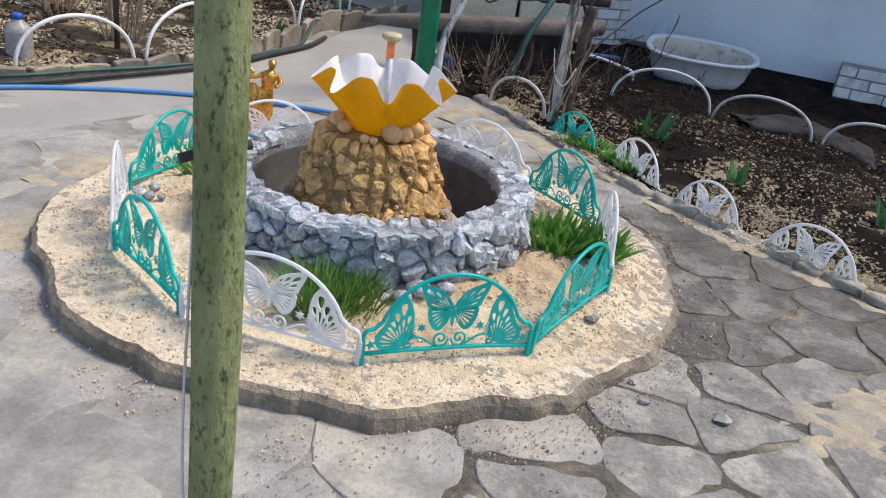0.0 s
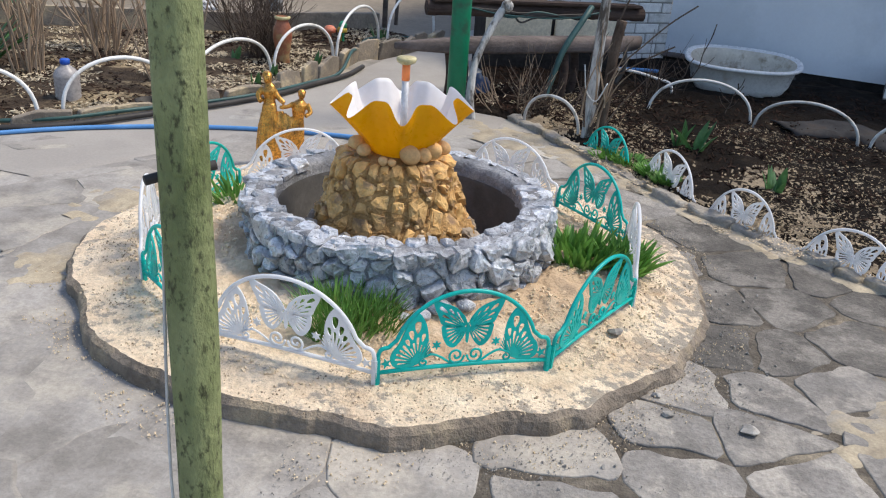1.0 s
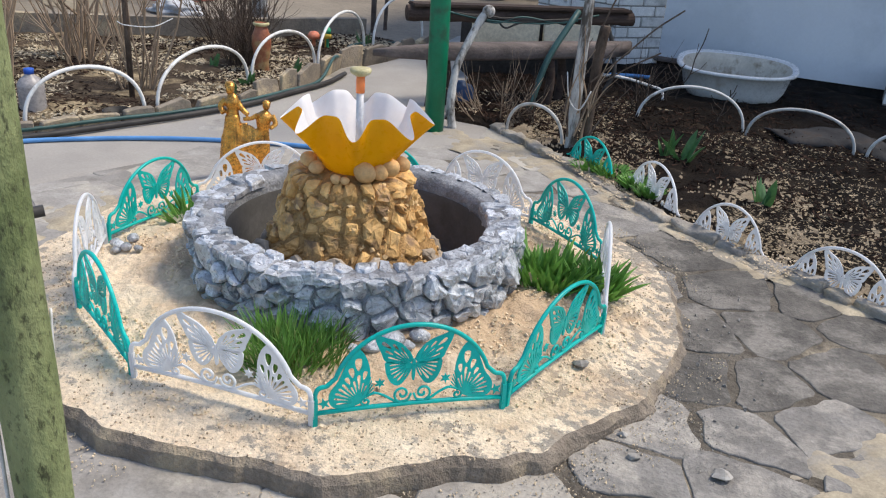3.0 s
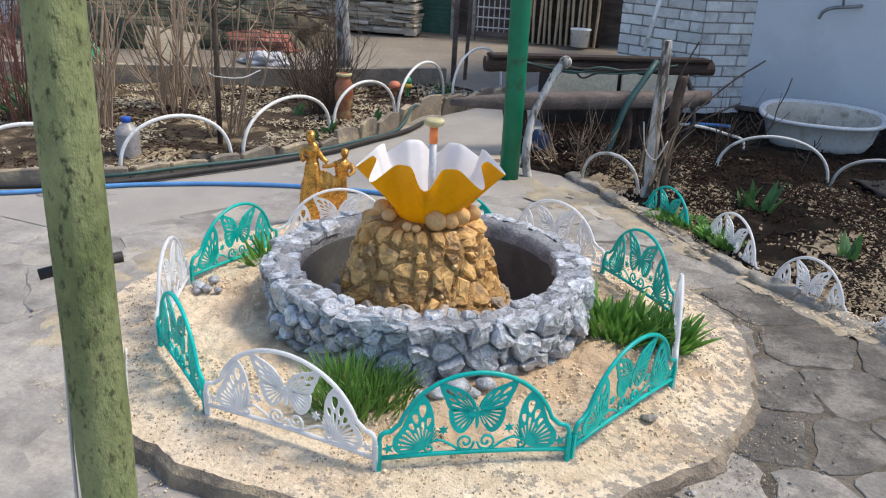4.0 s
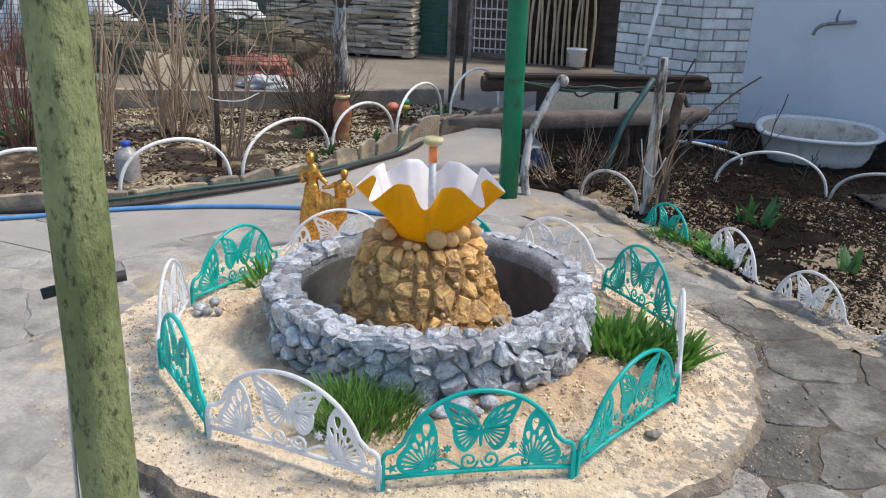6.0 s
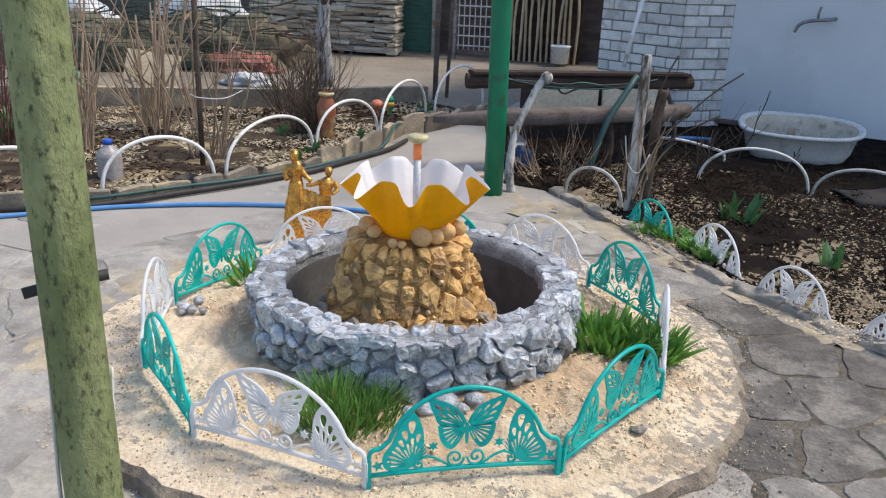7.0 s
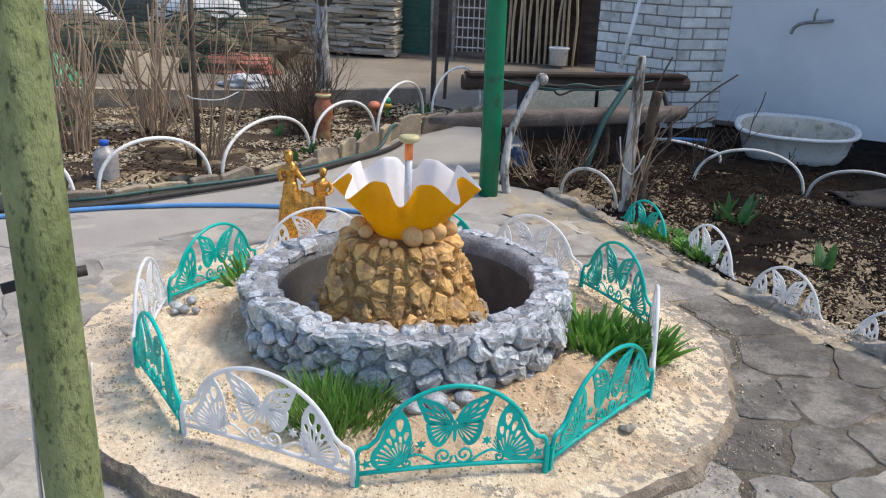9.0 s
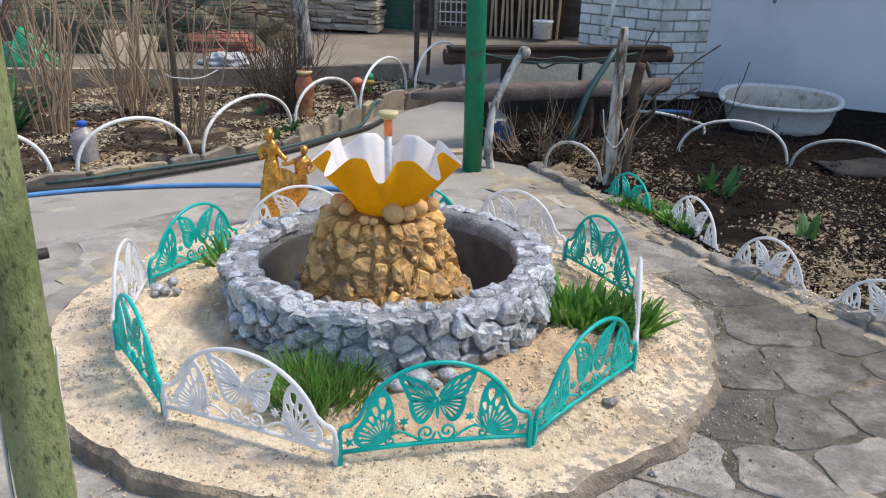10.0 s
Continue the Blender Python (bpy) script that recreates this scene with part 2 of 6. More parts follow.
M_slate = mat("stacked_slate", (0.36, 0.32, 0.265), (0.54, 0.485, 0.405), 0.9, 2, 9, 0.7, 0.006, vary=0.3)
M_tarp = mat("grey_tarpaulin", (0.42, 0.43, 0.45), (0.58, 0.59, 0.61), 0.6, 3, 30, 0.5, 0.01)
M_red = mat("red_cloth", (0.27, 0.085, 0.065), (0.40, 0.17, 0.13), 0.9, 12, 60, 0.6, 0.006)
M_board = mat("pale_board", (0.40, 0.32, 0.22), (0.54, 0.44, 0.31), 0.85, 5, 50, 0.5, 0.004, stretch=(0.3, 1, 1))
M_net = mat("green_net", (0.018, 0.085, 0.062), (0.032, 0.12, 0.09), 0.8, 6, 40, 0.0)
M_twig = mat("twig_pile", (0.10, 0.085, 0.06), (0.18, 0.15, 0.10), 0.9, 10, 40, 0.3, 0.004)
M_spill = mat("thin_dusty_sand", (0.30, 0.25, 0.18), (0.45, 0.38, 0.27), 0.95, 9, 90, 0.6, 0.004, c3=(0.32, 0.285, 0.235), cover=0.4, c3scale=5)
M_stonelow = mat("dusty_brown_stone", (0.36, 0.295, 0.225), (0.52, 0.44, 0.35), 0.8, 1.8, 9, 0.8, 0.008, vary=0.2, grain=0.25)
M_dblue = mat("dark_blue_plastic", (0.02, 0.05, 0.12), (0.035, 0.075, 0.17), 0.5, 6, 40, 0.1, 0.001)
M_saw = mat("sawdust_flecks", (0.30, 0.23, 0.145), (0.47, 0.37, 0.245), 0.95, 10, 60, 0.3, 0.002)
M_chip = mat("straw_chips", (0.46, 0.37, 0.24), (0.68, 0.58, 0.42), 0.95, 10, 60, 0.3, 0.002)
M_chip2 = mat("dark_bark_chips", (0.014, 0.009, 0.007), (0.060, 0.036, 0.026), 0.95, 10, 60, 0.4, 0.003, spec=0.1)
M_grime = mat("dark_sandy_crumbs", (0.22, 0.17, 0.115), (0.40, 0.31, 0.21), 0.95, 20, 90, 0.4, 0.002)
M_grit = mat("sand_lumps", (0.58, 0.455, 0.305), (0.72, 0.585, 0.41), 0.95, 20, 90, 0.4, 0.002)
M_pebble = mat("grey_pebbles", (0.26, 0.24, 0.215), (0.42, 0.395, 0.36), 0.9, 20, 90, 0.4, 0.002, vary=0.25)
M_bucket = mat("white_bucket_plastic", (0.80, 0.81, 0.82), (0.86, 0.87, 0.88), 0.4, 6, 40, 0.1, 0.001)
M_crate = mat("cream_board", (0.64, 0.57, 0.43), (0.74, 0.67, 0.52), 0.85, 4, 40, 0.3, 0.003)
M_wire = mat("pale_wire", (0.55, 0.54, 0.52), (0.66, 0.65, 0.63), 0.5, 8, 40, 0.0)


def sand_material():
    """Sand strewn over a concrete slab: thick near the middle, worn through towards the rim."""
    m = mat("strewn_sand", (0.66, 0.52, 0.365), (0.82, 0.68, 0.505), 0.95, 7, 60, 1.0, 0.014, grain=0.26, vary=0)
    n, l = m.node_tree.nodes, m.node_tree.links
    b = n["Principled BSDF"]
    old = b.inputs["Base Color"].links[0].from_socket
    co = n.new("ShaderNodeTexCoord")
    ln = n.new("ShaderNodeVectorMath"); ln.operation = "LENGTH"
    flat = n.new("ShaderNodeVectorMath"); flat.operation = "MULTIPLY"; flat.inputs[1].default_value = (1, 1, 0)
    l.new(co.outputs["Object"], flat.inputs[0]); l.new(flat.outputs[0], ln.inputs[0])

    def rng(src, a, bb, c, d):
        r = n.new("ShaderNodeMapRange")
        for k, v in zip(("From Min", "From Max", "To Min", "To Max"), (a, bb, c, d)):
            r.inputs[k].default_value = v
        l.new(src, r.inputs["Value"])
        return r.outputs[0]

    def noi(s, d):
        t = n.new("ShaderNodeTexNoise")
        t.inputs["Scale"].default_value, t.inputs["Detail"].default_value, t.inputs["Roughness"].default_value = s, d, 0.7
        l.new(co.outputs["Object"], t.inputs["Vector"])
        return t.outputs[0]
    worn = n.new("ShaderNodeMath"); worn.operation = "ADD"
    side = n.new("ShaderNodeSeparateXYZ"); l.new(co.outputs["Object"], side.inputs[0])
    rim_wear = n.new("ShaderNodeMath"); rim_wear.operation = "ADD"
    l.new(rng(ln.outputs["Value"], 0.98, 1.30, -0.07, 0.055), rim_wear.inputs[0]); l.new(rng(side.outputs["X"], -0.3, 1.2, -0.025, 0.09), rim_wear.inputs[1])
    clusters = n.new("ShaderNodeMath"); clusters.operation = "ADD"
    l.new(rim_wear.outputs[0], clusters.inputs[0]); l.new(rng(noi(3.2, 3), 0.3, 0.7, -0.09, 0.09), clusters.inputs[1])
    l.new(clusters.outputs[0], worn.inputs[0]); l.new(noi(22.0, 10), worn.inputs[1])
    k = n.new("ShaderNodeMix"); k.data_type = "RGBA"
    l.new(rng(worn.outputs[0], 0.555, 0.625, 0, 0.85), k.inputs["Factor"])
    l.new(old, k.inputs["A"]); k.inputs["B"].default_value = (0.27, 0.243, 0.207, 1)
    k2 = n.new("ShaderNodeMix"); k2.data_type = "RGBA"          # damp, browner sand inside the fence
    damp = n.new("ShaderNodeMath"); damp.operation = "ADD"
    around = n.new("ShaderNodeMath"); around.operation = "ADD"
    l.new(rng(ln.outputs["Value"], 0.66, 1.08, 0.14, -0.12), around.inputs[0]); l.new(rng(side.outputs["X"], -0.8, 0.8, -0.10, 0.05), around.inputs[1])
    l.new(around.outputs[0], damp.inputs[0]); l.new(noi(3.0, 5), damp.inputs[1])
    l.new(rng(damp.outputs[0], 0.44, 0.62, 0, 0.75), k2.inputs["Factor"])
    l.new(k.outputs["Result"], k2.inputs["A"]); k2.inputs["B"].default_value = (0.50, 0.345, 0.21, 1)
    l.new(k2.outputs["Result"], b.inputs["Base Color"])
    return m


M_sand = sand_material()

# ---- mesh helpers ----
def mesh_of(bm, name, material, smooth=False):
    me = bpy.data.meshes.new(name)
    bmesh.ops.recalc_face_normals(bm, faces=bm.faces)
    bm.to_mesh(me); bm.free()
    me.materials.append(material)
    if smooth:
        me.polygons.foreach_set("use_smooth", [True] * len(me.polygons))
    return me


def part(name, bm, material, parent=None, label="", smooth=False):
    me = bm if isinstance(bm, bpy.types.Mesh) else mesh_of(bm, name, material, smooth)
    ob = new(name, me)
    if parent:
        ob.parent = parent
    if label:
        ob["label"] = label
    return ob


def thing(name, label, category, group="", at=None):
    ob = new(name)
    ob.empty_display_size = 0.05
    if at is not None:
        ob.matrix_world = at
    return tagged(ob, label, category, group)


def raw(name, verts, faces, material, smooth=False):
    me = bpy.data.meshes.new(name)
    me.from_pydata(verts, [], faces)
    me.materials.append(material)
    if smooth:
        me.polygons.foreach_set("use_smooth", [True] * len(me.polygons))
    me.update()
    return me


def box(bm, lo, hi, bevel=0.0):
    c = [(a + b) / 2 for a, b in zip(lo, hi)]
    s = [max(b - a, 1e-4) for a, b in zip(lo, hi)]
    r = bmesh.ops.create_cube(bm, size=1, matrix=Matrix.Translation(c) @ Matrix.Diagonal((*s, 1)))
    if bevel:
        es = list({e for v in r["verts"] for e in v.link_edges})
        bmesh.ops.bevel(bm, geom=es, offset=bevel, segments=2, affect="EDGES")
    return bm


def smooth_path(pts, n=6):
    """Catmull-Rom through the points."""
    p = [Vector(q) for q in pts]
    p = [2 * p[0] - p[1]] + p + [2 * p[-1] - p[-2]]
    out = []
    for i in range(1, len(p) - 2):
        for k in range(n):
            t = k / n
            a, b, c, d = p[i - 1:i + 3]
            out.append(0.5 * (2 * b + (c - a) * t + (2 * a - 5 * b + 4 * c - d) * t * t + (3 * b - a - 3 * c + d) * t ** 3))
    out.append(p[-2])
    return out


def tube(bm, pts, r, seg=8, flat=1.0):
    """A round rod along the points; r is a number or one per point."""
    pts = [Vector(p) for p in pts]
    rs = r if isinstance(r, (list, tuple)) else [r] * len(pts)
    t0 = (pts[1] - pts[0]).normalized()
    side = t0.orthogonal().normalized()
    rings = []
    for i, p in enumerate(pts):
        t = (pts[min(i + 1, len(pts) - 1)] - pts[max(i - 1, 0)]).normalized()
        side = (side - t * side.dot(t)).normalized()
        up = t.cross(side)
        rings.append([bm.verts.new(p + (side * math.cos(a) + up * math.sin(a) * flat) * rs[i]) for a in [2 * math.pi * k / seg for k in range(seg)]])
    for a, b in zip(rings, rings[1:]):
        for k in range(seg):
            bm.faces.new((a[k], a[(k + 1) % seg], b[(k + 1) % seg], b[k]))
    bm.faces.new(rings[0][::-1]); bm.faces.new(rings[-1])
    return bm


def lathe(bm, profile, seg=32, at=(0, 0, 0), wob=None):
    rings = []
    for r, z in profile:
        ring = []
        for k in range(seg):
            a = 2 * math.pi * k / seg
            rr, zz = (r, z) if wob is None else wob(r, z, a)
            ring.append(bm.verts.new((at[0] + rr * math.cos(a), at[1] + rr * math.sin(a), at[2] + zz)))
        rings.append(ring)
    for a, b in zip(rings, rings[1:]):
        for k in range(seg):
            bm.faces.new((a[k], a[(k + 1) % seg], b[(k + 1) % seg], b[k]))
    return rings


def hull_rock(rnd, points=15):
    """An angular broken stone about 1 across."""
    bm = bmesh.new()
    for _ in range(points):
        v = Vector((rnd.gauss(0, 1), rnd.gauss(0, 1), rnd.gauss(0, 1))).normalized() * rnd.uniform(0.42, 0.54)
        bm.verts.new(v)
    r = bmesh.ops.convex_hull(bm, input=bm.verts)
    bmesh.ops.delete(bm, geom=[g for g in r["geom_interior"] if isinstance(g, bmesh.types.BMVert)], context="VERTS")
    return bm


def round_rock(seed, rough=0.08):
    bm = bmesh.new()
    bmesh.ops.create_icosphere(bm, subdivisions=3, radius=0.5)
    for v in bm.verts:
        v.co *= 1 + rough * noise.noise(v.co * 2.2 + Vector((seed * 7.1, 0, 0)))
    return bm


def tri_box(verts, faces, c, u, v, w):
    """A chip with half axes u, v, w, appended to lists."""
    i = len(verts)
    for a in (-1, 1):
        for b in (-1, 1):
            for d in (-1, 1):
                verts.append(c + u * a + v * b * (0.75 + 0.25 * a) + w * d)
    faces.extend([(i, i + 1, i + 3, i + 2), (i + 4, i + 6, i + 7, i + 5), (i, i + 4, i + 5, i + 1), (i + 2, i + 3, i + 7, i + 6), (i, i + 2, i + 6, i + 4), (i + 1, i + 5, i + 7, i + 3)])


def along(poly, s):
    """Point at share s of a polyline."""
    ls = [math.dist(a[:2], b[:2]) for a, b in zip(poly, poly[1:])]
    d = s * sum(ls)
    for (a, b), q in zip(zip(poly, poly[1:]), ls):
        if d <= q or (a, b) == (poly[-2], poly[-1]):
            k = d / q
            return (a[0] + (b[0] - a[0]) * k, a[1] + (b[1] - a[1]) * k)
        d -= q


def inside(poly, x, y):
    hit = False
    for (x1, y1), (x2, y2) in zip(poly, poly[1:] + poly[:1]):
        if (y1 > y) != (y2 > y) and x < (x2 - x1) * (y - y1) / (y2 - y1) + x1:
            hit = not hit
    return hit


def clip(poly, px, py, nx, ny):
    out = []
    for (x1, y1), (x2, y2) in zip(poly, poly[1:] + poly[:1]):
        d1, d2 = (x1 - px) * nx + (y1 - py) * ny, (x2 - px) * nx + (y2 - py) * ny
        if d1 <= 0:
            out.append((x1, y1))
        if d1 * d2 < 0:
            t = d1 / (d1 - d2)
            out.append((x1 + (x2 - x1) * t, y1 + (y2 - y1) * t))
    return out


def masonry(parent, length, z0, z1, sizes, place, pick, gap, proud, rg, keep, name="stone", rugged=0.0032, tilt=0.27):
    """Rough stones fitted to one another over a curved face; place(u, z, h) bends them onto it."""
    seeds = []
    for w, tries in sizes:
        for _ in range(tries):
            u, z = rg.uniform(0, length), rg.uniform(z0, z1)
            if all(math.hypot((u - u2 + length / 2) % length - length / 2, (z - z2) * 1.3) > 0.47 * (w + w2) for u2, z2, w2 in seeds):
                seeds.append((u, z, w * rg.uniform(0.85, 1.1)))
    wrapped = seeds + [(u - length, z, w) for u, z, w in seeds] + [(u + length, z, w) for u, z, w in seeds]
    for u, z, w in seeds:
        if not keep(u, z):
            continue
        poly = [(u - 0.16, max(z0 - 0.03, z - 0.12)), (u + 0.16, max(z0 - 0.03, z - 0.12)), (u + 0.16, min(z1 + 0.006, z + 0.12)), (u - 0.16, min(z1 + 0.006, z + 0.12))]
        for u2, z2, w2 in wrapped:
            d = math.hypot(u2 - u, z2 - z)
            if 1e-6 < d < 0.36 and poly:
                nx, ny = (u2 - u) / d, (z2 - z) / d
                k = (d * d + (w * w - w2 * w2) / 4) / (2 * d) - gap * rg.uniform(0.2, 1.5)
                poly = clip(poly, u + nx * k, z + ny * k, nx, ny)
        if len(poly) < 3:
            continue
        q = []
        for (x1, y1), (x2, y2) in zip(poly, poly[1:] + poly[:1]):
            n_ = 2 if math.dist((x1, y1), (x2, y2)) > 0.04 else 1
            for i in range(n_):
                t = (i + 0.18) / n_
                q.append((x1 + (x2 - x1) * t + rg.gauss(0, 0.0025), y1 + (y2 - y1) * t + rg.gauss(0, 0.0025)))
        cu, cz = sum(a for a, b in q) / len(q), sum(b for a, b in q) / len(q)
        big = max(math.dist((cu, cz), p) for p in q)
        h = rg.uniform(*proud) + 0.12 * big
        ta, tb = rg.gauss(0, tilt), rg.gauss(0.3 * tilt, tilt)
        mid = place(cu, cz, 0)
        bm = bmesh.new()
        rings = [[], [], [], []]
        for a, b in q:
            tilt_h = ta * (a - cu) + tb * (b - cz)
            k = rg.uniform(0.70, 0.97)
            for ring_, (f, hh) in zip(rings, ((1.0, -0.02), (0.98, max(0.003, 0.62 * h + 0.8 * tilt_h)), (k, max(0.006, h + tilt_h * k + rg.gauss(0, rugged))), (k * 0.48, max(0.006, h + tilt_h * k * 0.48 + rg.gauss(0.002, rugged * 1.3))))):
                ring_.append(bm.verts.new(place(cu + (a - cu) * f, cz + (b - cz) * f, hh) - mid))
        top = bm.verts.new(place(cu + rg.uniform(-0.25, 0.25) * big, cz + rg.uniform(-0.2, 0.2) * big, h + rg.uniform(-0.001, 0.008)) - mid)
        nq = len(q)
        for a, b in zip(rings, rings[1:]):
            for k in range(nq):
                bm.faces.new((a[k], a[(k + 1) % nq], b[(k + 1) % nq], b[k]))
        for k in range(nq):
            bm.faces.new((rings[3][k], rings[3][(k + 1) % nq], top))
        ob = part(name, bm, pick(u, z), parent)
        ob.location = mid


# ---- plan ----
CX, CY = -0.34, 3.11                      # middle of the fountain
BED_L = [(-6.5, 2.4), (-4.6, 3.35), (-3.37, 4.05), (-2.8, 4.36), (-2.52, 4.78), (-2.22, 5.15), (-1.97, 5.63), (-1.80, 6.1), (-1.66, 6.54), (-1.60, 7.3), (-1.36, 7.81), (-1.12, 8.45)]
BED_L_BACK = [(-9.0, 5.6), (-5.88, 6.78), (-3.08, 7.90), (-1.75, 8.75)]
BED_R = [(-0.05, 5.80), (0.50, 5.05), (1.04, 4.25), (1.42, 3.86), (1.90, 3.38), (3.6, 2.0), (5.5, 0.6)]
BED_R_BACK = [(-0.10, 9.1), (0.67, 8.45), (1.13, 8.72), (3.0, 8.15), (4.5, 7.7), (7.0, 7.0), (9.0, 6.4)]

# ---- ground ----
bm = bmesh.new()
bmesh.ops.create_grid(bm, x_segments=40, y_segments=40, size=1, matrix=Matrix.Diagonal((600, 600, 1, 1)))
for v in bm.verts:
    v.co.z = -0.045
tagged(part("ground", bm, M_earth), "bare trodden yard earth, grey-brown", "ground", kind="structure")

bm = bmesh.new()
bmesh.ops.create_grid(bm, x_segments=90, y_segments=70, size=1, matrix=Matrix.Translation((-1, 2.2, 0)) @ Matrix.Diagonal((6.5, 5.2, 1, 1)))
for v in bm.verts:
    v.co.z = -0.0040 + 0.002 * max(0, min(1, 0.4 - v.co.x)) + 0.002 * noise.noise(v.co * 2.0) + 0.002 * noise.noise(v.co * 9)
for f in bm.faces:
    c = f.calc_center_median()
    f.material_index = 1 if c.x + 0.5 * noise.noise(c * 1.5) < -0.05 else 0
paving = part("paving", bm, M_mortar, smooth=True)
paving.data.materials.append(M_mortar2)
tagged(paving, "irregular flagstones laid in grey sandy mortar", "paving", kind="structure")

bm = bmesh.new()
pl = [(-3.6, 3.75), (-2.9, 4.25), (-2.45, 4.75), (-1.9, 5.6), (-1.6, 6.5), (-1.5, 7.3), (-1.3, 7.8), (-1.05, 8.5), (-0.9, 9.6)]
pr = [(-2.3, 3.55), (-1.75, 4.35), (-1.1, 4.75), (-0.55, 4.95), (-0.1, 5.3), (0.0, 5.8), (-0.1, 6.8), (-0.05, 8.0), (0.0, 9.6)]
rows = []
for i in range(41):
    a, b = along(pl, i / 40), along(pr, i / 40)
    rows.append([bm.verts.new((a[0] + (b[0] - a[0]) * k / 14, a[1] + (b[1] - a[1]) * k / 14, (0.004 if 0 < k < 14 else -0.014) + 0.005 * noise.noise((i * 0.4, k * 0.5, 3)))) for k in range(15)])
for a, b in zip(rows, rows[1:]):
    for k in range(14):
        bm.faces.new((a[k], a[k + 1], b[k + 1], b[k]))
tagged(part("path", bm, M_path, smooth=True), "worn grey concrete path between the beds", "path", kind="structure")


def bed(name, front, back, material, label, lift, edge=None):
    bm = bmesh.new()
    rows = []
    n_ = 640 if edge else 200
    for i in range(n_ + 1):
        a, b = along(front, i / n_), along(back, i / n_)
        row = []
        for k in range(121):
            s = k / 120
            x, y = a[0] + (b[0] - a[0]) * s, a[1] + (b[1] - a[1]) * s
            z = lift * min(1, k / 9) + 0.035 * noise.noise((x * 1.7, y * 1.7, 5)) + 0.02 * noise.noise((x * 7, y * 7, 9))
            row.append(bm.verts.new((x, y, z if 0 < k < 120 else -0.02)))
        rows.append(row)
    for a, b in zip(rows, rows[1:]):
        for k in range(120):
            f = bm.faces.new((a[k], a[k + 1], b[k + 1], b[k]))
            if edge:
                c = f.calc_center_median()
                patch = noise.noise((c.x * 2.2, c.y * 2.2, 4)) + 0.6 * noise.noise((c.x * 7, c.y * 7, 6)) + 0.6 * noise.noise((c.x * 23, c.y * 23, 6)) + 0.5 * noise.noise((c.x * 60, c.y * 60, 6))
                f.material_index = 1 if patch > -0.16 + k / 42 else 0
    ob = part(name, bm, material, smooth=True)
    if edge:
        ob.data.materials.append(edge)
    return tagged(ob, label, "flower bed", kind="structure")


bed("ground_bed_back", BED_L, BED_L_BACK, M_mulch, "garden bed strewn with straw and dry chips", 0.045)
bed("ground_bed_house", BED_R, BED_R_BACK, M_soil, "dark soil bed with scattered bark and sawdust", 0.035, M_sandy)


def scatter(name, label, front, back, count, material, seed, size, s_range=(0, 1), k_range=(0.03, 0.95), lift=0.05, bias=1.0, thr=-0.12, slim=(0.2, 0.6), tilt=0.35):
    rnd = random.Random(seed)
    vs, fs = [], []
    for _ in range(count):
        i, s = rnd.uniform(*s_range), k_range[0] + (k_range[1] - k_range[0]) * rnd.random() ** bias
        a, b = along(front, i), along(back, i)
        x, y = a[0] + (b[0] - a[0]) * s, a[1] + (b[1] - a[1]) * s
        if noise.noise((x * 1.3, y * 1.3, seed)) + 0.5 * noise.noise((x * 5, y * 5, seed)) < thr + 0.3 * (rnd.random() - 0.5):
            continue
        z = lift + 0.035 * noise.noise((x * 1.7, y * 1.7, 5)) + 0.02 * noise.noise((x * 7, y * 7, 9))
        m = Euler((rnd.gauss(0, tilt), rnd.gauss(0, tilt), rnd.uniform(0, 6.3))).to_matrix()
        q = rnd.uniform(*size)
        tri_box(vs, fs, Vector((x, y, z)), m @ Vector((q, 0, 0)), m @ Vector((0, q * rnd.uniform(*slim), 0)), m @ Vector((0, 0, q * 0.09)))
    return tagged(new(name, raw(name, vs, fs, material)), label, "mulch", kind="stuff")


scatter("straw_mulch", "pale straw and wood chips strewn on the bed", BED_L, BED_L_BACK, 30000, M_chip, 3, (0.004, 0.021), (0.08, 1), thr=0.05)
scatter("bark_mulch", "dark bark pieces strewn on the bed", BED_L, BED_L_BACK, 12000, M_chip2, 8, (0.006, 0.026), (0.08, 1), slim=(0.1, 0.5))
scatter("sawdust_chips", "pale chips lying on dark soil", BED_R, BED_R_BACK, 40000, M_saw, 5, (0.002, 0.012), (0.05, 0.8), (0.0, 0.55), 0.037, bias=2.3, thr=0.03)
scatter("leaf_litter", "dark dry leaves and bark on the soil", BED_R, BED_R_BACK, 16000, M_chip2, 6, (0.006, 0.032), (0.0, 0.85), (0.10, 0.9), 0.042, slim=(0.06, 0.3), tilt=0.5)


bed("ground_bed_bench", [(-0.43, 5.86), (-0.2, 5.80), (0.03, 5.70)], [(-0.45, 7.4), (0.2, 7.7), (0.9, 7.4)], M_soil, "dark littered soil beneath the bench", 0.025)
scatter("leaf_litter", "dark dry leaves and bark on the soil", [(-0.43, 5.88), (-0.2, 5.83), (0.06, 5.72)], [(-0.45, 7.4), (0.2, 7.7), (0.9, 7.4)], 2200, M_chip2, 61, (0.006, 0.032), (0, 1), (0.03, 0.95), 0.032, slim=(0.06, 0.3), tilt=0.5)
scatter("dry_straw", "pale dry straw lying beneath the bench", [(-0.43, 5.88), (-0.2, 5.83), (0.06, 5.72)], [(-0.45, 7.4), (0.2, 7.7), (0.9, 7.4)], 260, M_chip, 62, (0.004, 0.022), (0, 1), (0.03, 0.6), 0.034, slim=(0.06, 0.4), tilt=0.4)


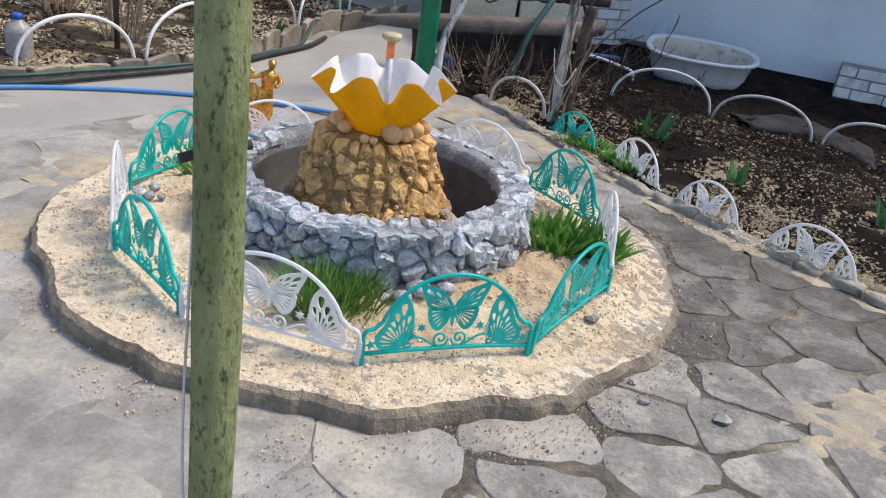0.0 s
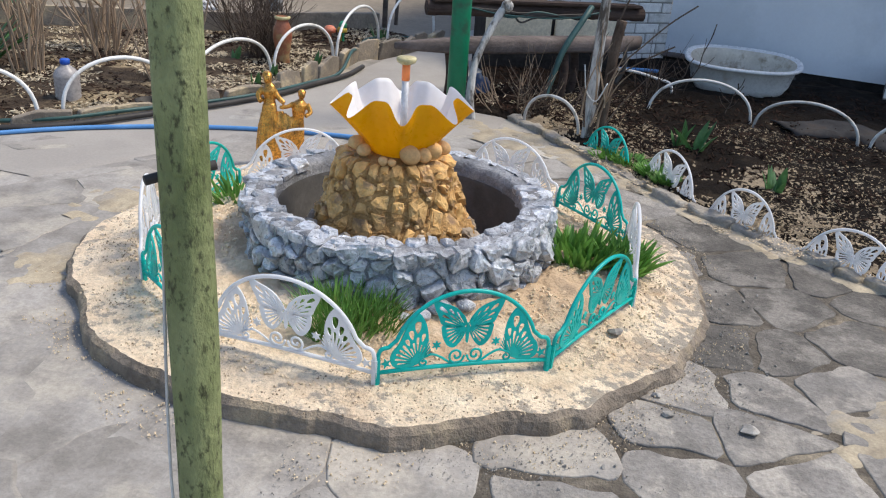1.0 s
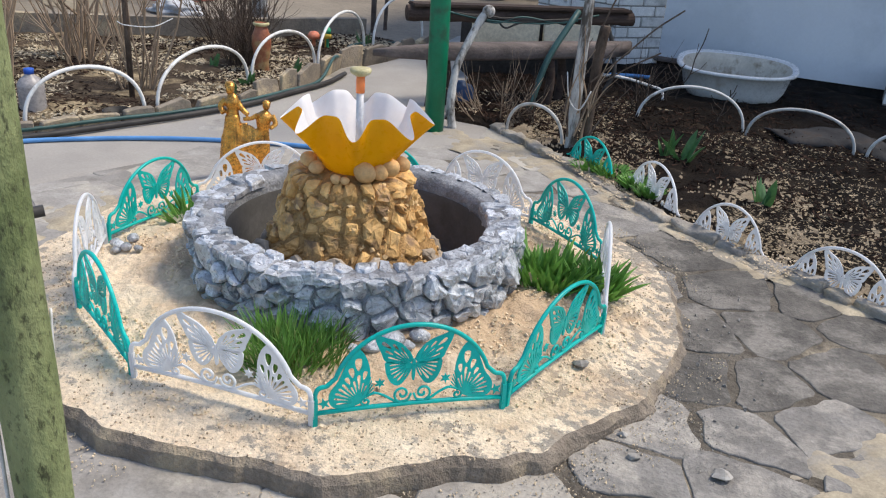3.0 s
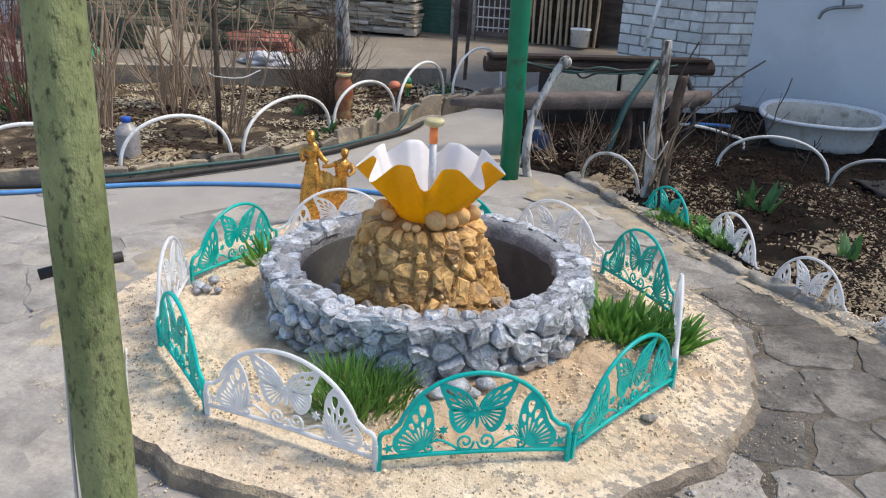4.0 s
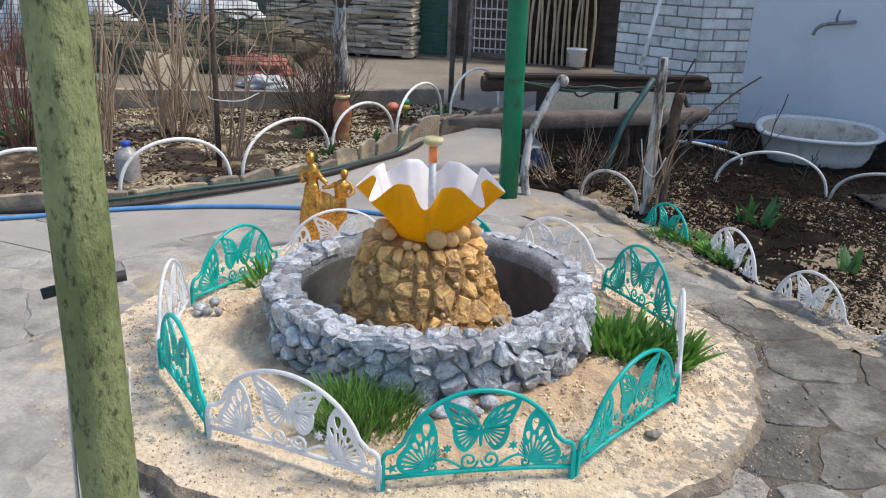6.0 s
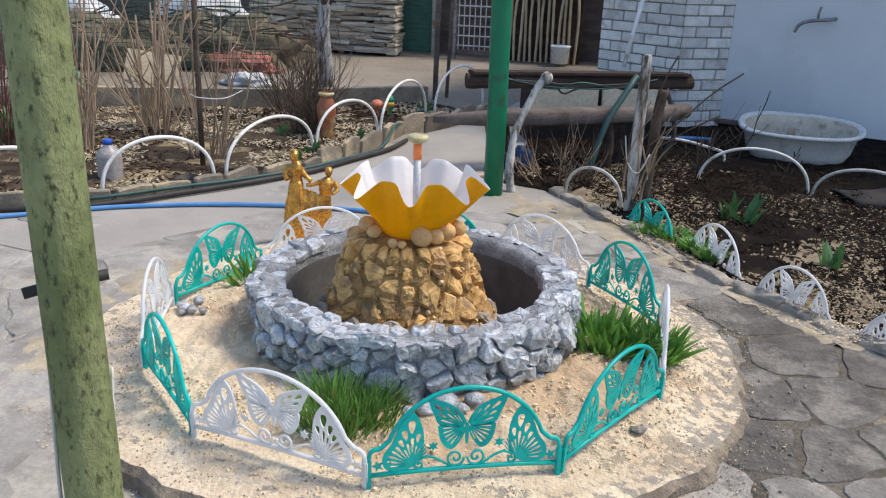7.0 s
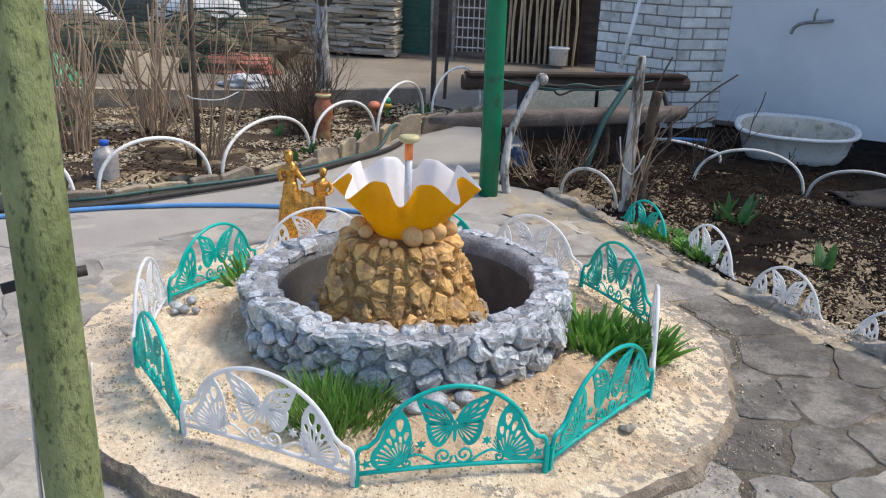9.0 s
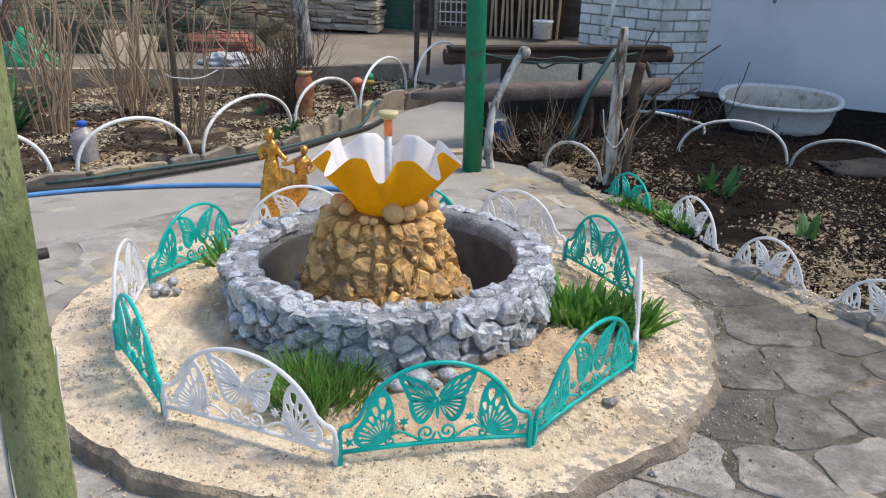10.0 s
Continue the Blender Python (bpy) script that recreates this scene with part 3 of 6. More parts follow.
# ---- round plinth with sand ----
def edge_r(a):
    c, q = math.cos(a), math.sin(a)
    bumps = sum(h * math.exp(-((a - m + math.pi) % (2 * math.pi) - math.pi) ** 2 / w ** 2) for h, m, w in ((0.030, -1.37, 0.09), (-0.030, -1.13, 0.09), (0.028, -0.93, 0.12), (0.030, -2.15, 0.16), (-0.020, -1.62, 0.15), (0.045, -2.85, 0.25), (0.026, 0.0, 0.55)))
    return 1.284 + bumps + 0.022 * noise.noise((c * 6, q * 6, 7.0)) + 0.016 * noise.noise((c * 11, q * 11, 7.0)) + 0.010 * noise.noise((c * 28, q * 28, 7.0)) + 0.09 * max(0, q)


def edge_fall(a):
    """The slab sinks to the level of the path on the house side."""
    return 0.034 * max(0.0, min(1.0, 0.5 + 1.1 * math.cos(a - 0.7) - 0.2))


def sand_z(x, y):
    r = math.hypot(x, y)
    z = 0.072 + 0.018 * max(0, min(1, (1.22 - r) / 0.2)) + 0.035 * max(0, min(1, (1.0 - r) / 0.3))
    z += 0.008 * noise.noise((x * 3, y * 3, 1)) + 0.005 * noise.noise((x * 13, y * 13, 4))
    if r < 1.02:
        z += 0.022 * noise.noise((x * 9, y * 9, 8)) + 0.013 * noise.noise((x * 26, y * 26, 8))
    z -= edge_fall(math.atan2(y, x)) * max(0, min(1, (r - 1.02) / 0.25))
    return z


bm = bmesh.new()
radii = [0.55 + 0.01 * i for i in range(66)] + [1.21, 1.23, 1.25]
SEG = 360
rings = []
for j, r in enumerate(radii):
    rings.append([bm.verts.new((q * math.cos(a), q * math.sin(a), sand_z(q * math.cos(a), q * math.sin(a)))) for a in [2 * math.pi * k / SEG for k in range(SEG)] for q in [r if j < 66 else r + (edge_r(a) - 1.27) * (j - 65) / 3]])
for dz, out in ((0.052, 0.012), (0.02, 0.018), (-0.02, 0.02)):
    rings.append([bm.verts.new(((edge_r(a) + out - 0.012 + 0.018 * noise.noise((math.cos(a) * 14, math.sin(a) * 14, dz * 30)) + 0.008 * noise.noise((math.cos(a) * 45, math.sin(a) * 45, dz * 70))) * math.cos(a), (edge_r(a) + out - 0.012) * math.sin(a), dz - (edge_fall(a) if dz > 0.03 else 0.4 * edge_fall(a)) + 0.006 * noise.noise((math.cos(a) * 18, math.sin(a) * 18, dz * 50)))) for a in [2 * math.pi * k / SEG for k in range(SEG)]])
for j, (a, b) in enumerate(zip(rings, rings[1:])):
    for k in range(SEG):
        f = bm.faces.new((a[k], a[(k + 1) % SEG], b[(k + 1) % SEG], b[k]))
        f.smooth = j < len(radii) - 2
        f.material_index = 1 if j >= len(radii) - 1 else 0
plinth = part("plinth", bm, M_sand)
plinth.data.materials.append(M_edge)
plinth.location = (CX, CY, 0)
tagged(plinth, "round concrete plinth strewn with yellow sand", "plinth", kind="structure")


def lumps(name, label, count, material, seed, size, r_range, lift, ang=(0, 6.283), flat=0.7):
    rnd = random.Random(seed)
    vs, fs = [], []
    for _ in range(count):
        a, r = rnd.uniform(*ang), rnd.uniform(*r_range)
        if noise.noise((math.cos(a) * r * 3, math.sin(a) * r * 3, seed)) < -0.05:
            continue
        x, y = r * math.cos(a), r * math.sin(a)
        q = size[0] + (size[1] - size[0]) * rnd.random() ** 3
        z = (sand_z(x, y) if lift is None else lift) + q * 0.3
        m = Euler((rnd.uniform(0, 6), rnd.uniform(0, 6), rnd.uniform(0, 6))).to_matrix()
        tri_box(vs, fs, Vector((CX + x, CY + y, z)), m @ Vector((q, 0, 0)), m @ Vector((0, q * flat, 0)), m @ Vector((0, 0, q * 0.6)))
    return tagged(new(name, raw(name, vs, fs, material)), label, "grit", kind="stuff")


lumps("sand_lumps", "loose lumps of yellow sand on the plinth", 10000, M_grit, 21, (0.0015, 0.0080), (0.68, 1.14), None)
lumps("sand_crumbs", "fine crumbs of sand on the plinth rim", 1800, M_grit, 25, (0.0012, 0.005), (1.04, 1.28), None)
lumps("spilled_sand", "crumbs of sand and grit spilled beside the plinth", 4200, M_grit, 22, (0.0012, 0.0042), (1.29, 1.48), 0.006)
lumps("grit", "grey grit and dark crumbs on the plinth rim", 6000, M_grime, 23, (0.0012, 0.0042), (0.92, 1.27), None)
lumps("gravel", "small grey gravel lying on the flagstones", 4600, M_pebble, 24, (0.001, 0.0031), (1.31, 1.66), 0.006, (-1.6, 0.7))

lumps("rubble", "broken bits of mortar beside the plinth", 120, M_pebble, 26, (0.003, 0.0065), (1.33, 1.62), 0.004, (-1.1, 0.3))

# ---- fountain ----
fountain = thing("fountain", "round garden fountain of silver-painted stones with brown stone mound", "fountain", at=Matrix.Translation((CX, CY, 0)))
RIM = 0.345
bm = bmesh.new()
lathe(bm, [(0.620, 0.02), (0.622, RIM - 0.02), (0.612, RIM - 0.012), (0.59, RIM - 0.012), (0.55, RIM - 0.014), (0.535, RIM - 0.02), (0.52, RIM - 0.05), (0.515, RIM - 0.10), (0.51, 0.0)], 192,
      wob=lambda r, z, a: (r + 0.012 * noise.noise((math.cos(a) * 9, math.sin(a) * 9, z * 12)), z + (0.014 * noise.noise((math.cos(a) * 7, math.sin(a) * 7, 3)) + 0.010 * noise.noise((math.cos(a) * 23, math.sin(a) * 23, r * 40)) if z > 0.2 else 0)))
ring = part("basin_ring", bm, M_ring, fountain, "grey mortared ring wall", True)
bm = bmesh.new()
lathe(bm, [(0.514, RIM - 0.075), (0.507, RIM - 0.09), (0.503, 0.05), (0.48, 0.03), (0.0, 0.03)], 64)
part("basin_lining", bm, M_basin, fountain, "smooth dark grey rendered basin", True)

rnd = random.Random(11)
rr_ = 0.616
masonry(ring, 2 * math.pi * rr_, 0.075, RIM - 0.014, ((0.15, 10), (0.105, 44), (0.076, 300), (0.054, 800), (0.042, 400)),
        lambda u, z, h: Vector(((rr_ + h) * math.cos(u / rr_), (rr_ + h) * math.sin(u / rr_), z)),
        lambda u, z: M_stone, 0.0030, (0.008, 0.042), rnd, lambda u, z: not (z < 0.12 and 0.6 < u / rr_ < 2.6))
ra_ = 0.58
masonry(ring, 2 * math.pi * ra_, 0.545, 0.632, ((0.075, 160), (0.055, 500), (0.04, 300)),
        lambda u, z, h: Vector((z * math.cos(u / ra_), z * math.sin(u / ra_), RIM - 0.030 + 0.55 * h)),
        lambda u, z: M_stone, 0.0040, (0.012, 0.050), rnd, lambda u, z: not 0.5 < (u / ra_) % 6.283 < 2.65)


def stone_fill(name, parent, material, place, count, size):
    """Small stones wedged between the large ones, joined."""
    kinds = []
    for _ in range(8):
        b = hull_rock(rnd, 12)
        b.verts.index_update()
        kinds.append(([v.co.copy() for v in b.verts], [[v.index for v in f.verts] for f in b.faces]))
        b.free()
    vs, fs = [], []
    for _ in range(count):
        kv, kf = rnd.choice(kinds)
        c = place()
        m = Euler((rnd.uniform(0, 6.3), rnd.uniform(0, 6.3), rnd.uniform(0, 6.3))).to_matrix()
        q = rnd.uniform(*size)
        i = len(vs)
        vs.extend([c + (m @ v) * q for v in kv])
        fs.extend([[k + i for k in f] for f in kf])
    ob = new(name, raw(name, vs, fs, material))
    ob.parent = parent
    return tagged(ob, kind="stuff")


def on_face():
    a = rnd.uniform(0, 6.283)
    r, z_ = rnd.uniform(0.618, 0.642), rnd.uniform(0.07, RIM - 0.03)
    return Vector((r * math.cos(a), r * math.sin(a), z_))


def on_rim():
    a = rnd.uniform(-3.5, 0.36)
    r = rnd.uniform(0.535, 0.635)
    return Vector((r * math.cos(a), r * math.sin(a), RIM - 0.018))


stone_fill("chip_stone", ring, M_schip, on_face, 260, (0.014, 0.034))
stone_fill("chip_stone", ring, M_schip, on_rim, 150, (0.010, 0.032))


def mound_r(z):
    return float(np.interp(z, [0.0, 0.10, 0.2, 0.3, 0.4, 0.48, 0.52], [0.455, 0.415, 0.350, 0.300, 0.270, 0.243, 0.17]))


bm = bmesh.new()
lathe(bm, [(mound_r(z) - 0.018, z) for z in [0.02 + 0.0085 * i for i in range(56)]] + [(0.12, 0.515), (0.0, 0.52)], 150,
      wob=lambda r, z, a: (max(0, r * (1 + 0.05 * noise.noise((math.cos(a) * 4, math.sin(a) * 4, z * 14))) + (0.013 * noise.noise((math.cos(a) * 13, math.sin(a) * 13, z * 36)) + 0.008 * noise.noise((math.cos(a) * 30, math.sin(a) * 30, z * 80)) if r > 0.02 else 0)), z))
mound = part("mound", bm, M_clay, fountain, "brown stone and clay mound")
mound.location = (-0.030, -0.008, 0)
mr_ = 0.31


def on_cone(u, z, h):
    r = mound_r(z) - 0.026 + h
    return Vector((r * math.cos(u / mr_), r * math.sin(u / mr_), z + 0.35 * h))


masonry(mound, 2 * math.pi * mr_, 0.05, 0.495, ((0.10, 40), (0.075, 300), (0.055, 900)), on_cone,
        lambda u, z: M_stonelow if z < 0.205 + rnd.uniform(-0.03, 0.06) else M_brown, 0.0095, (0.005, 0.024), rnd, lambda u, z: math.sin(u / mr_) < 0.45, rugged=0.002, tilt=0.17)


def on_mound():
    a, z_ = rnd.uniform(-3.6, 0.5), rnd.uniform(0.06, 0.50)
    r = mound_r(z_) - 0.016
    return Vector((r * math.cos(a), r * math.sin(a), z_))


stone_fill("chip_stone", mound, M_bchip, on_mound, 170, (0.010, 0.030))
VIEW = math.atan2(0.1 - CY, 0.48 - CX)    # towards where one stands
for k, (da, rr, zz, q) in enumerate([(0.16, 0.165, 0.553, 0.085), (0.52, 0.165, 0.548, 0.066), (0.80, 0.17, 0.56, 0.075), (-0.42, 0.195, 0.53, 0.040), (-0.24, 0.195, 0.528, 0.034), (-1.28, 0.19, 0.565, 0.066), (-1.02, 0.18, 0.545, 0.058), (1.5, 0.17, 0.54, 0.07), (2.4, 0.17, 0.54, 0.08), (-2.2, 0.17, 0.54, 0.08)]):
    bm = round_rock(k, 0.12)
    bmesh.ops.scale(bm, vec=(q, q * 0.95, q * 0.92), verts=bm.verts)
    ob = part("round_stone", bm, M_ball, fountain, "round sandy boulder", True)
    ob.location = (rr * math.cos(VIEW + da) - 0.008, rr * math.sin(VIEW + da), zz - 0.010)


def bowl_pt(s, a, off):
    """s from 0 at the foot to 1 at the lip; eight pleats."""
    c = 2 * ((1 + math.cos(8 * (a - VIEW + 0.06))) / 2) ** 2.2 - 1
    amp = s ** 1.5
    r = 0.122 + 0.136 * s ** 0.92 + 0.035 * c * amp - off
    z = 0.515 + 0.21 * s - 0.034 * c * amp + 0.004 * math.sin(3 * a) * amp
    return Vector((r * math.cos(a), r * math.sin(a), z))


bowl = thing("flower_bowl", "yellow pleated plastic bowl with white inside on the mound", "bowl", at=Matrix.Translation((CX - 0.01, CY, 0)))
for name, off, material in (("outer_shell", 0.0, M_yellow), ("white_lining", 0.004, M_white_in)):
    bm = bmesh.new()
    rings = [[bm.verts.new(bowl_pt(s / 14, 2 * math.pi * k / 160, off)) for k in range(160)] for s in range(15)]
    if off:
        rings.append([bm.verts.new(bowl_pt(1, 2 * math.pi * k / 160, 0.0005) + Vector((0, 0, 0.0015))) for k in range(160)])
    for a, b in zip(rings, rings[1:]):
        for k in range(160):
            bm.faces.new((a[k], a[(k + 1) % 160], b[(k + 1) % 160], b[k]))
    bm.faces.new(rings[0][::-1])
    part(name, bm, material, bowl, smooth=True)
nozzle = thing("fountain_nozzle", "grey pipe with orange sleeve and round cap", "nozzle", at=Matrix.Translation((CX, CY - 0.01, 0)))
bm = bmesh.new(); tube(bm, [(0, 0, 0.50), (0, 0, 0.82)], 0.0145, 16); part("pipe", bm, M_pipe, nozzle, smooth=True)
bm = bmesh.new(); tube(bm, [(0, 0, 0.805), (0, 0, 0.872)], 0.0165, 16); part("sleeve", bm, M_orange, nozzle, "orange plastic sleeve", True)
bm = bmesh.new()
lathe(bm, [(0.0, 0.866), (0.02, 0.868), (0.036, 0.876), (0.041, 0.888), (0.037, 0.896), (0.02, 0.899), (0.0, 0.899)], 24)
part("cap", bm, M_cap, nozzle, "limescaled yellowish cap", True)


# ---- butterfly fence panels ----
def chaikin(p, n=2):
    for _ in range(n):
        p = [q for a, b in zip(p, p[1:] + p[:1]) for q in ((0.75 * a[0] + 0.25 * b[0], 0.75 * a[1] + 0.25 * b[1]), (0.25 * a[0] + 0.75 * b[0], 0.25 * a[1] + 0.75 * b[1]))]
    return p


def reach(poly, o, ang):
    """Distance from o to the outline along ang."""
    best = 0.001
    d = (math.cos(ang), math.sin(ang))
    for (x1, y1), (x2, y2) in zip(poly, poly[1:] + poly[:1]):
        ex, ey = x2 - x1, y2 - y1
        den = d[0] * ey - d[1] * ex
        if abs(den) < 1e-9:
            continue
        t = ((x1 - o[0]) * ey - (y1 - o[1]) * ex) / den
        u = ((x1 - o[0]) * d[1] - (y1 - o[1]) * d[0]) / den
        if t > 0 and 0 <= u <= 1:
            best = max(best, t)
    return best


def wing(outline, o, angles, gap=0.006, inner=0.22, split=True):
    """Outline and the openings between radiating veins, as loops."""
    outline = chaikin(outline)
    loops = [outline]
    for a0, a1 in zip(angles, angles[1:]):
        mid = (a0 + a1) / 2
        R = min(reach(outline, o, a0 + 0.2 * (a1 - a0)), reach(outline, o, mid), reach(outline, o, a0 + 0.8 * (a1 - a0))) * 0.90 - 0.005
        spans = [(inner * R + 0.006, R)]
        if split and R > 0.085:
            spans = [(inner * R + 0.006, 0.62 * R), (0.70 * R, R)]
        for r0, r1 in spans:
            if r1 - r0 < 0.008:
                continue
            loop = []
            for r, w in ((r0, 0.25), (r0 + 0.35 * (r1 - r0), 1), (r0 + 0.8 * (r1 - r0), 1), (r1, 0.6)):
                loop.append((r, w))
            left, right = [], []
            for r, w in loop:
                half = max(0.0008, ((a1 - a0) * r / 2 - gap / 2) * w)
                cx_, cy_ = o[0] + r * math.cos(mid), o[1] + r * math.sin(mid)
                left.append((cx_ - half * math.sin(mid), cy_ + half * math.cos(mid)))
                right.append((cx_ + half * math.sin(mid), cy_ - half * math.cos(mid)))
            loops.append(chaikin(left + right[::-1], 1))
    return loops


def plate(loops, thick, name, material):
    """A flat openwork plate standing in the x-z plane."""
    cu = bpy.data.curves.new(name, "CURVE")
    cu.dimensions, cu.fill_mode, cu.extrude = "2D", "BOTH", thick / 2
    for lp in loops:
        sp = cu.splines.new("POLY")
        sp.points.add(len(lp) - 1)
        for p, (x, y) in zip(sp.points, lp):
            p.co = (x, y, 0, 1)
        sp.use_cyclic_u = True
    tmp = bpy.data.objects.new(name, cu)
    me = bpy.data.meshes.new_from_object(tmp)
    bpy.data.objects.remove(tmp)
    bpy.data.curves.remove(cu)
    me.transform(Matrix.Rotation(radians(90), 4, "X"))
    me.materials.clear(); me.materials.append(material)
    return me


def spiral(c, r0, r1, a0, turns, n=18):
    return [(c[0] + (r0 + (r1 - r0) * k / n) * math.cos(a0 + turns * 6.283 * k / n), 0, c[1] + (r0 + (r1 - r0) * k / n) * math.sin(a0 + turns * 6.283 * k / n)) for k in range(n + 1)]


def fence_panel(material, label):
    p = thing("edging_fence", label, "edging fence", "butterfly edging fences")
    bm = bmesh.new()
    arch = [(0.247 * math.cos(a), 0, 0.075 + 0.225 * math.sin(a)) for a in [0.22 + (math.pi - 0.44) * k / 28 for k in range(29)]]
    shoulder = [(0.296, 0, -0.05), (0.296, 0, 0.06), (0.294, 0, 0.098), (0.284, 0, 0.116), (0.262, 0, 0.121)]
    tube(bm, smooth_path(shoulder, 3) + arch[1:-1] + smooth_path([(-x, y, z) for x, y, z in shoulder[::-1]], 3), 0.0072, 8)
    part("arch", bm, material, p, smooth=True)
    bm = bmesh.new(); tube(bm, [(-0.296, 0, 0.035), (-0.15, 0, 0.041), (0, 0, 0.043), (0.15, 0, 0.041), (0.296, 0, 0.035)], 0.0074, 8); part("bottom_rail", bm, material, p, smooth=True)
    for s in (-1, 1):
        bm = bmesh.new(); box(bm, (s * 0.296 - 0.009, -0.008, -0.06), (s * 0.296 + 0.009, 0.008, 0.085), 0.003); part("stake", bm, material, p)
    up = [(0.003, 0.178), (0.010, 0.205), (0.030, 0.236), (0.060, 0.254), (0.092, 0.264), (0.124, 0.280), (0.116, 0.246), (0.100, 0.215), (0.091, 0.186), (0.050, 0.176)]
    lo = [(0.003, 0.180), (0.045, 0.181), (0.090, 0.190), (0.087, 0.160), (0.082, 0.138), (0.066, 0.112), (0.046, 0.104), (0.030, 0.116), (0.008, 0.150)]
    rr = radians
    body = [(-0.004, 0.12), (0.004, 0.12), (0.006, 0.16), (0.005, 0.19), (-0.005, 0.19), (-0.006, 0.16)]
    b = part("butterfly", plate([chaikin(body)], 0.007, "butterfly", material), material, p)
    for s in (1, -1):
        for shape, angs, o in ((up, (6, 16, 26, 35, 44, 53, 63), (0.004, 0.172)), (lo, (-70, -58, -46, -34, -22, -10, 2), (0.004, 0.178))):
            loops = [[(s * x, z) for x, z in lp] for lp in wing(shape, o, [rr(a) for a in angs], 0.0052)]
            part("wing", plate(loops, 0.005, "wing", material), material, b)
        bm = bmesh.new(); tube(bm, smooth_path([(s * 0.003, 0, 0.188), (s * 0.012, 0, 0.21), (s * 0.022, 0, 0.222)], 3), 0.0018, 5); part("feeler", bm, material, b)
        side = [(0.150, 0.062), (0.139, 0.10), (0.130, 0.135), (0.133, 0.172), (0.143, 0.204), (0.160, 0.230), (0.178, 0.240), (0.194, 0.214), (0.213, 0.168), (0.229, 0.128), (0.249, 0.106), (0.257, 0.082), (0.250, 0.055), (0.225, 0.044), (0.185, 0.046)]
        loops = [[(s * x, z) for x, z in lp] for lp in wing(side, (0.163, 0.062), [rr(a) for a in (-8, 5, 18, 31, 44, 57, 70, 82, 94, 106, 118)], 0.0055)]
        sb = part("side_butterfly", plate(loops, 0.005, "side_butterfly", material), material, p)
        bm = bmesh.new()
        for k in range(5):
            tube(bm, [(s * 0.148, 0, 0.072), (s * (0.118 + 0.003 * k), 0, 0.092 + 0.012 * k)], 0.0022, 5)
        part("fringe", bm, material, sb)
        for c, r0, a0, turns in (((0.032, 0.076), 0.028, -1.6, 1.3), ((0.143, 0.060), 0.017, 1.8, -1.25)):
            bm = bmesh.new(); tube(bm, [(s * x, y, z) for x, y, z in spiral(c, r0, 0.004, a0, turns)], 0.0042, 6); part("scroll", bm, material, p, smooth=True)
        bm = bmesh.new(); tube(bm, smooth_path([(s * 0.004, 0, 0.075), (s * 0.016, 0, 0.054), (s * 0.050, 0, 0.052), (s * 0.085, 0, 0.074), (s * 0.115, 0, 0.086), (s * 0.142, 0, 0.078)], 5), 0.0040, 6); part("tendril", bm, material, p, smooth=True)
        star = [(s * 0.268 + (0.019 if k % 2 else 0.008) * math.cos(k * math.pi / 5), 0.065 + (0.019 if k % 2 else 0.008) * math.sin(k * math.pi / 5)) for k in range(10)]
        part("leaf", plate([star], 0.004, "leaf", material), material, p)
        star = [(s * 0.102 + (0.017 if k % 2 else 0.008) * math.cos(k * math.pi / 6), 0.118 + (0.017 if k % 2 else 0.008) * math.sin(k * math.pi / 6)) for k in range(12)]
        part("leaf", plate([star], 0.004, "leaf", material), material, p)
    return p


def panel_pose(a, b, lean=0.0):
    """From stake a to stake b, each (x, y, z)."""
    a, b = Vector(a), Vector(b)
    u = b - a
    w = u.length
    x = u / w
    y = Vector((-x.y, x.x, 0)).normalized()
    y = Matrix.Rotation(lean, 3, x) @ y
    z = x.cross(y)
    m = Matrix((x * (w / 0.60), y, z)).transposed().to_4x4()
    return Matrix.Translation((a + b) / 2) @ m


teal = fence_panel(M_teal, "teal openwork plastic edging fence with butterflies")
pale = fence_panel(M_white, "white openwork plastic edging fence with butterflies")
SINK = [0, 0, 0, 0, 0, 0.01, 0.06, 0.08, 0.05, 0, 0]
ANG = [245.0, 278.4, 309.2, 344.0, 15.0, 46.4, 81.0, 116.0, 150.5, 185.0, 216.0]
RAD = [1.07, 1.09, 1.085, 1.03, 1.02, 0.95, 1.0, 1.03, 1.06, 1.05, 1.05]
STAKES = [(CX + r * math.cos(radians(a)), CY + r * math.sin(radians(a)), sand_z(r * math.cos(radians(a)), r * math.sin(radians(a))) + 0.004 - d) for a, r, d in zip(ANG, RAD, SINK)]
used = set()
for k, kind in enumerate("WTTWTWTWTWT"):
    src = teal if kind == "T" else pale
    m = panel_pose(STAKES[k], STAKES[(k + 1) % 11], radians((2, -2, 3, -1, 2, 4, 0, 3, -2, 2, 1)[k]))
    if src in used:
        copy_thing(src, m)
    else:
        src.matrix_world = m
        used.add(src)
for a, b, src in (((0.44, 5.30, -0.10), (0.76, 4.82, -0.11), teal), ((0.82, 4.86, -0.075), (1.07, 4.33, -0.095), pale), ((1.10, 4.20, -0.09), (1.43, 3.88, -0.09), pale), ((1.49, 3.80, -0.09), (1.88, 3.42, -0.09), pale)):
    copy_thing(src, panel_pose(a, b, radians(-4)))

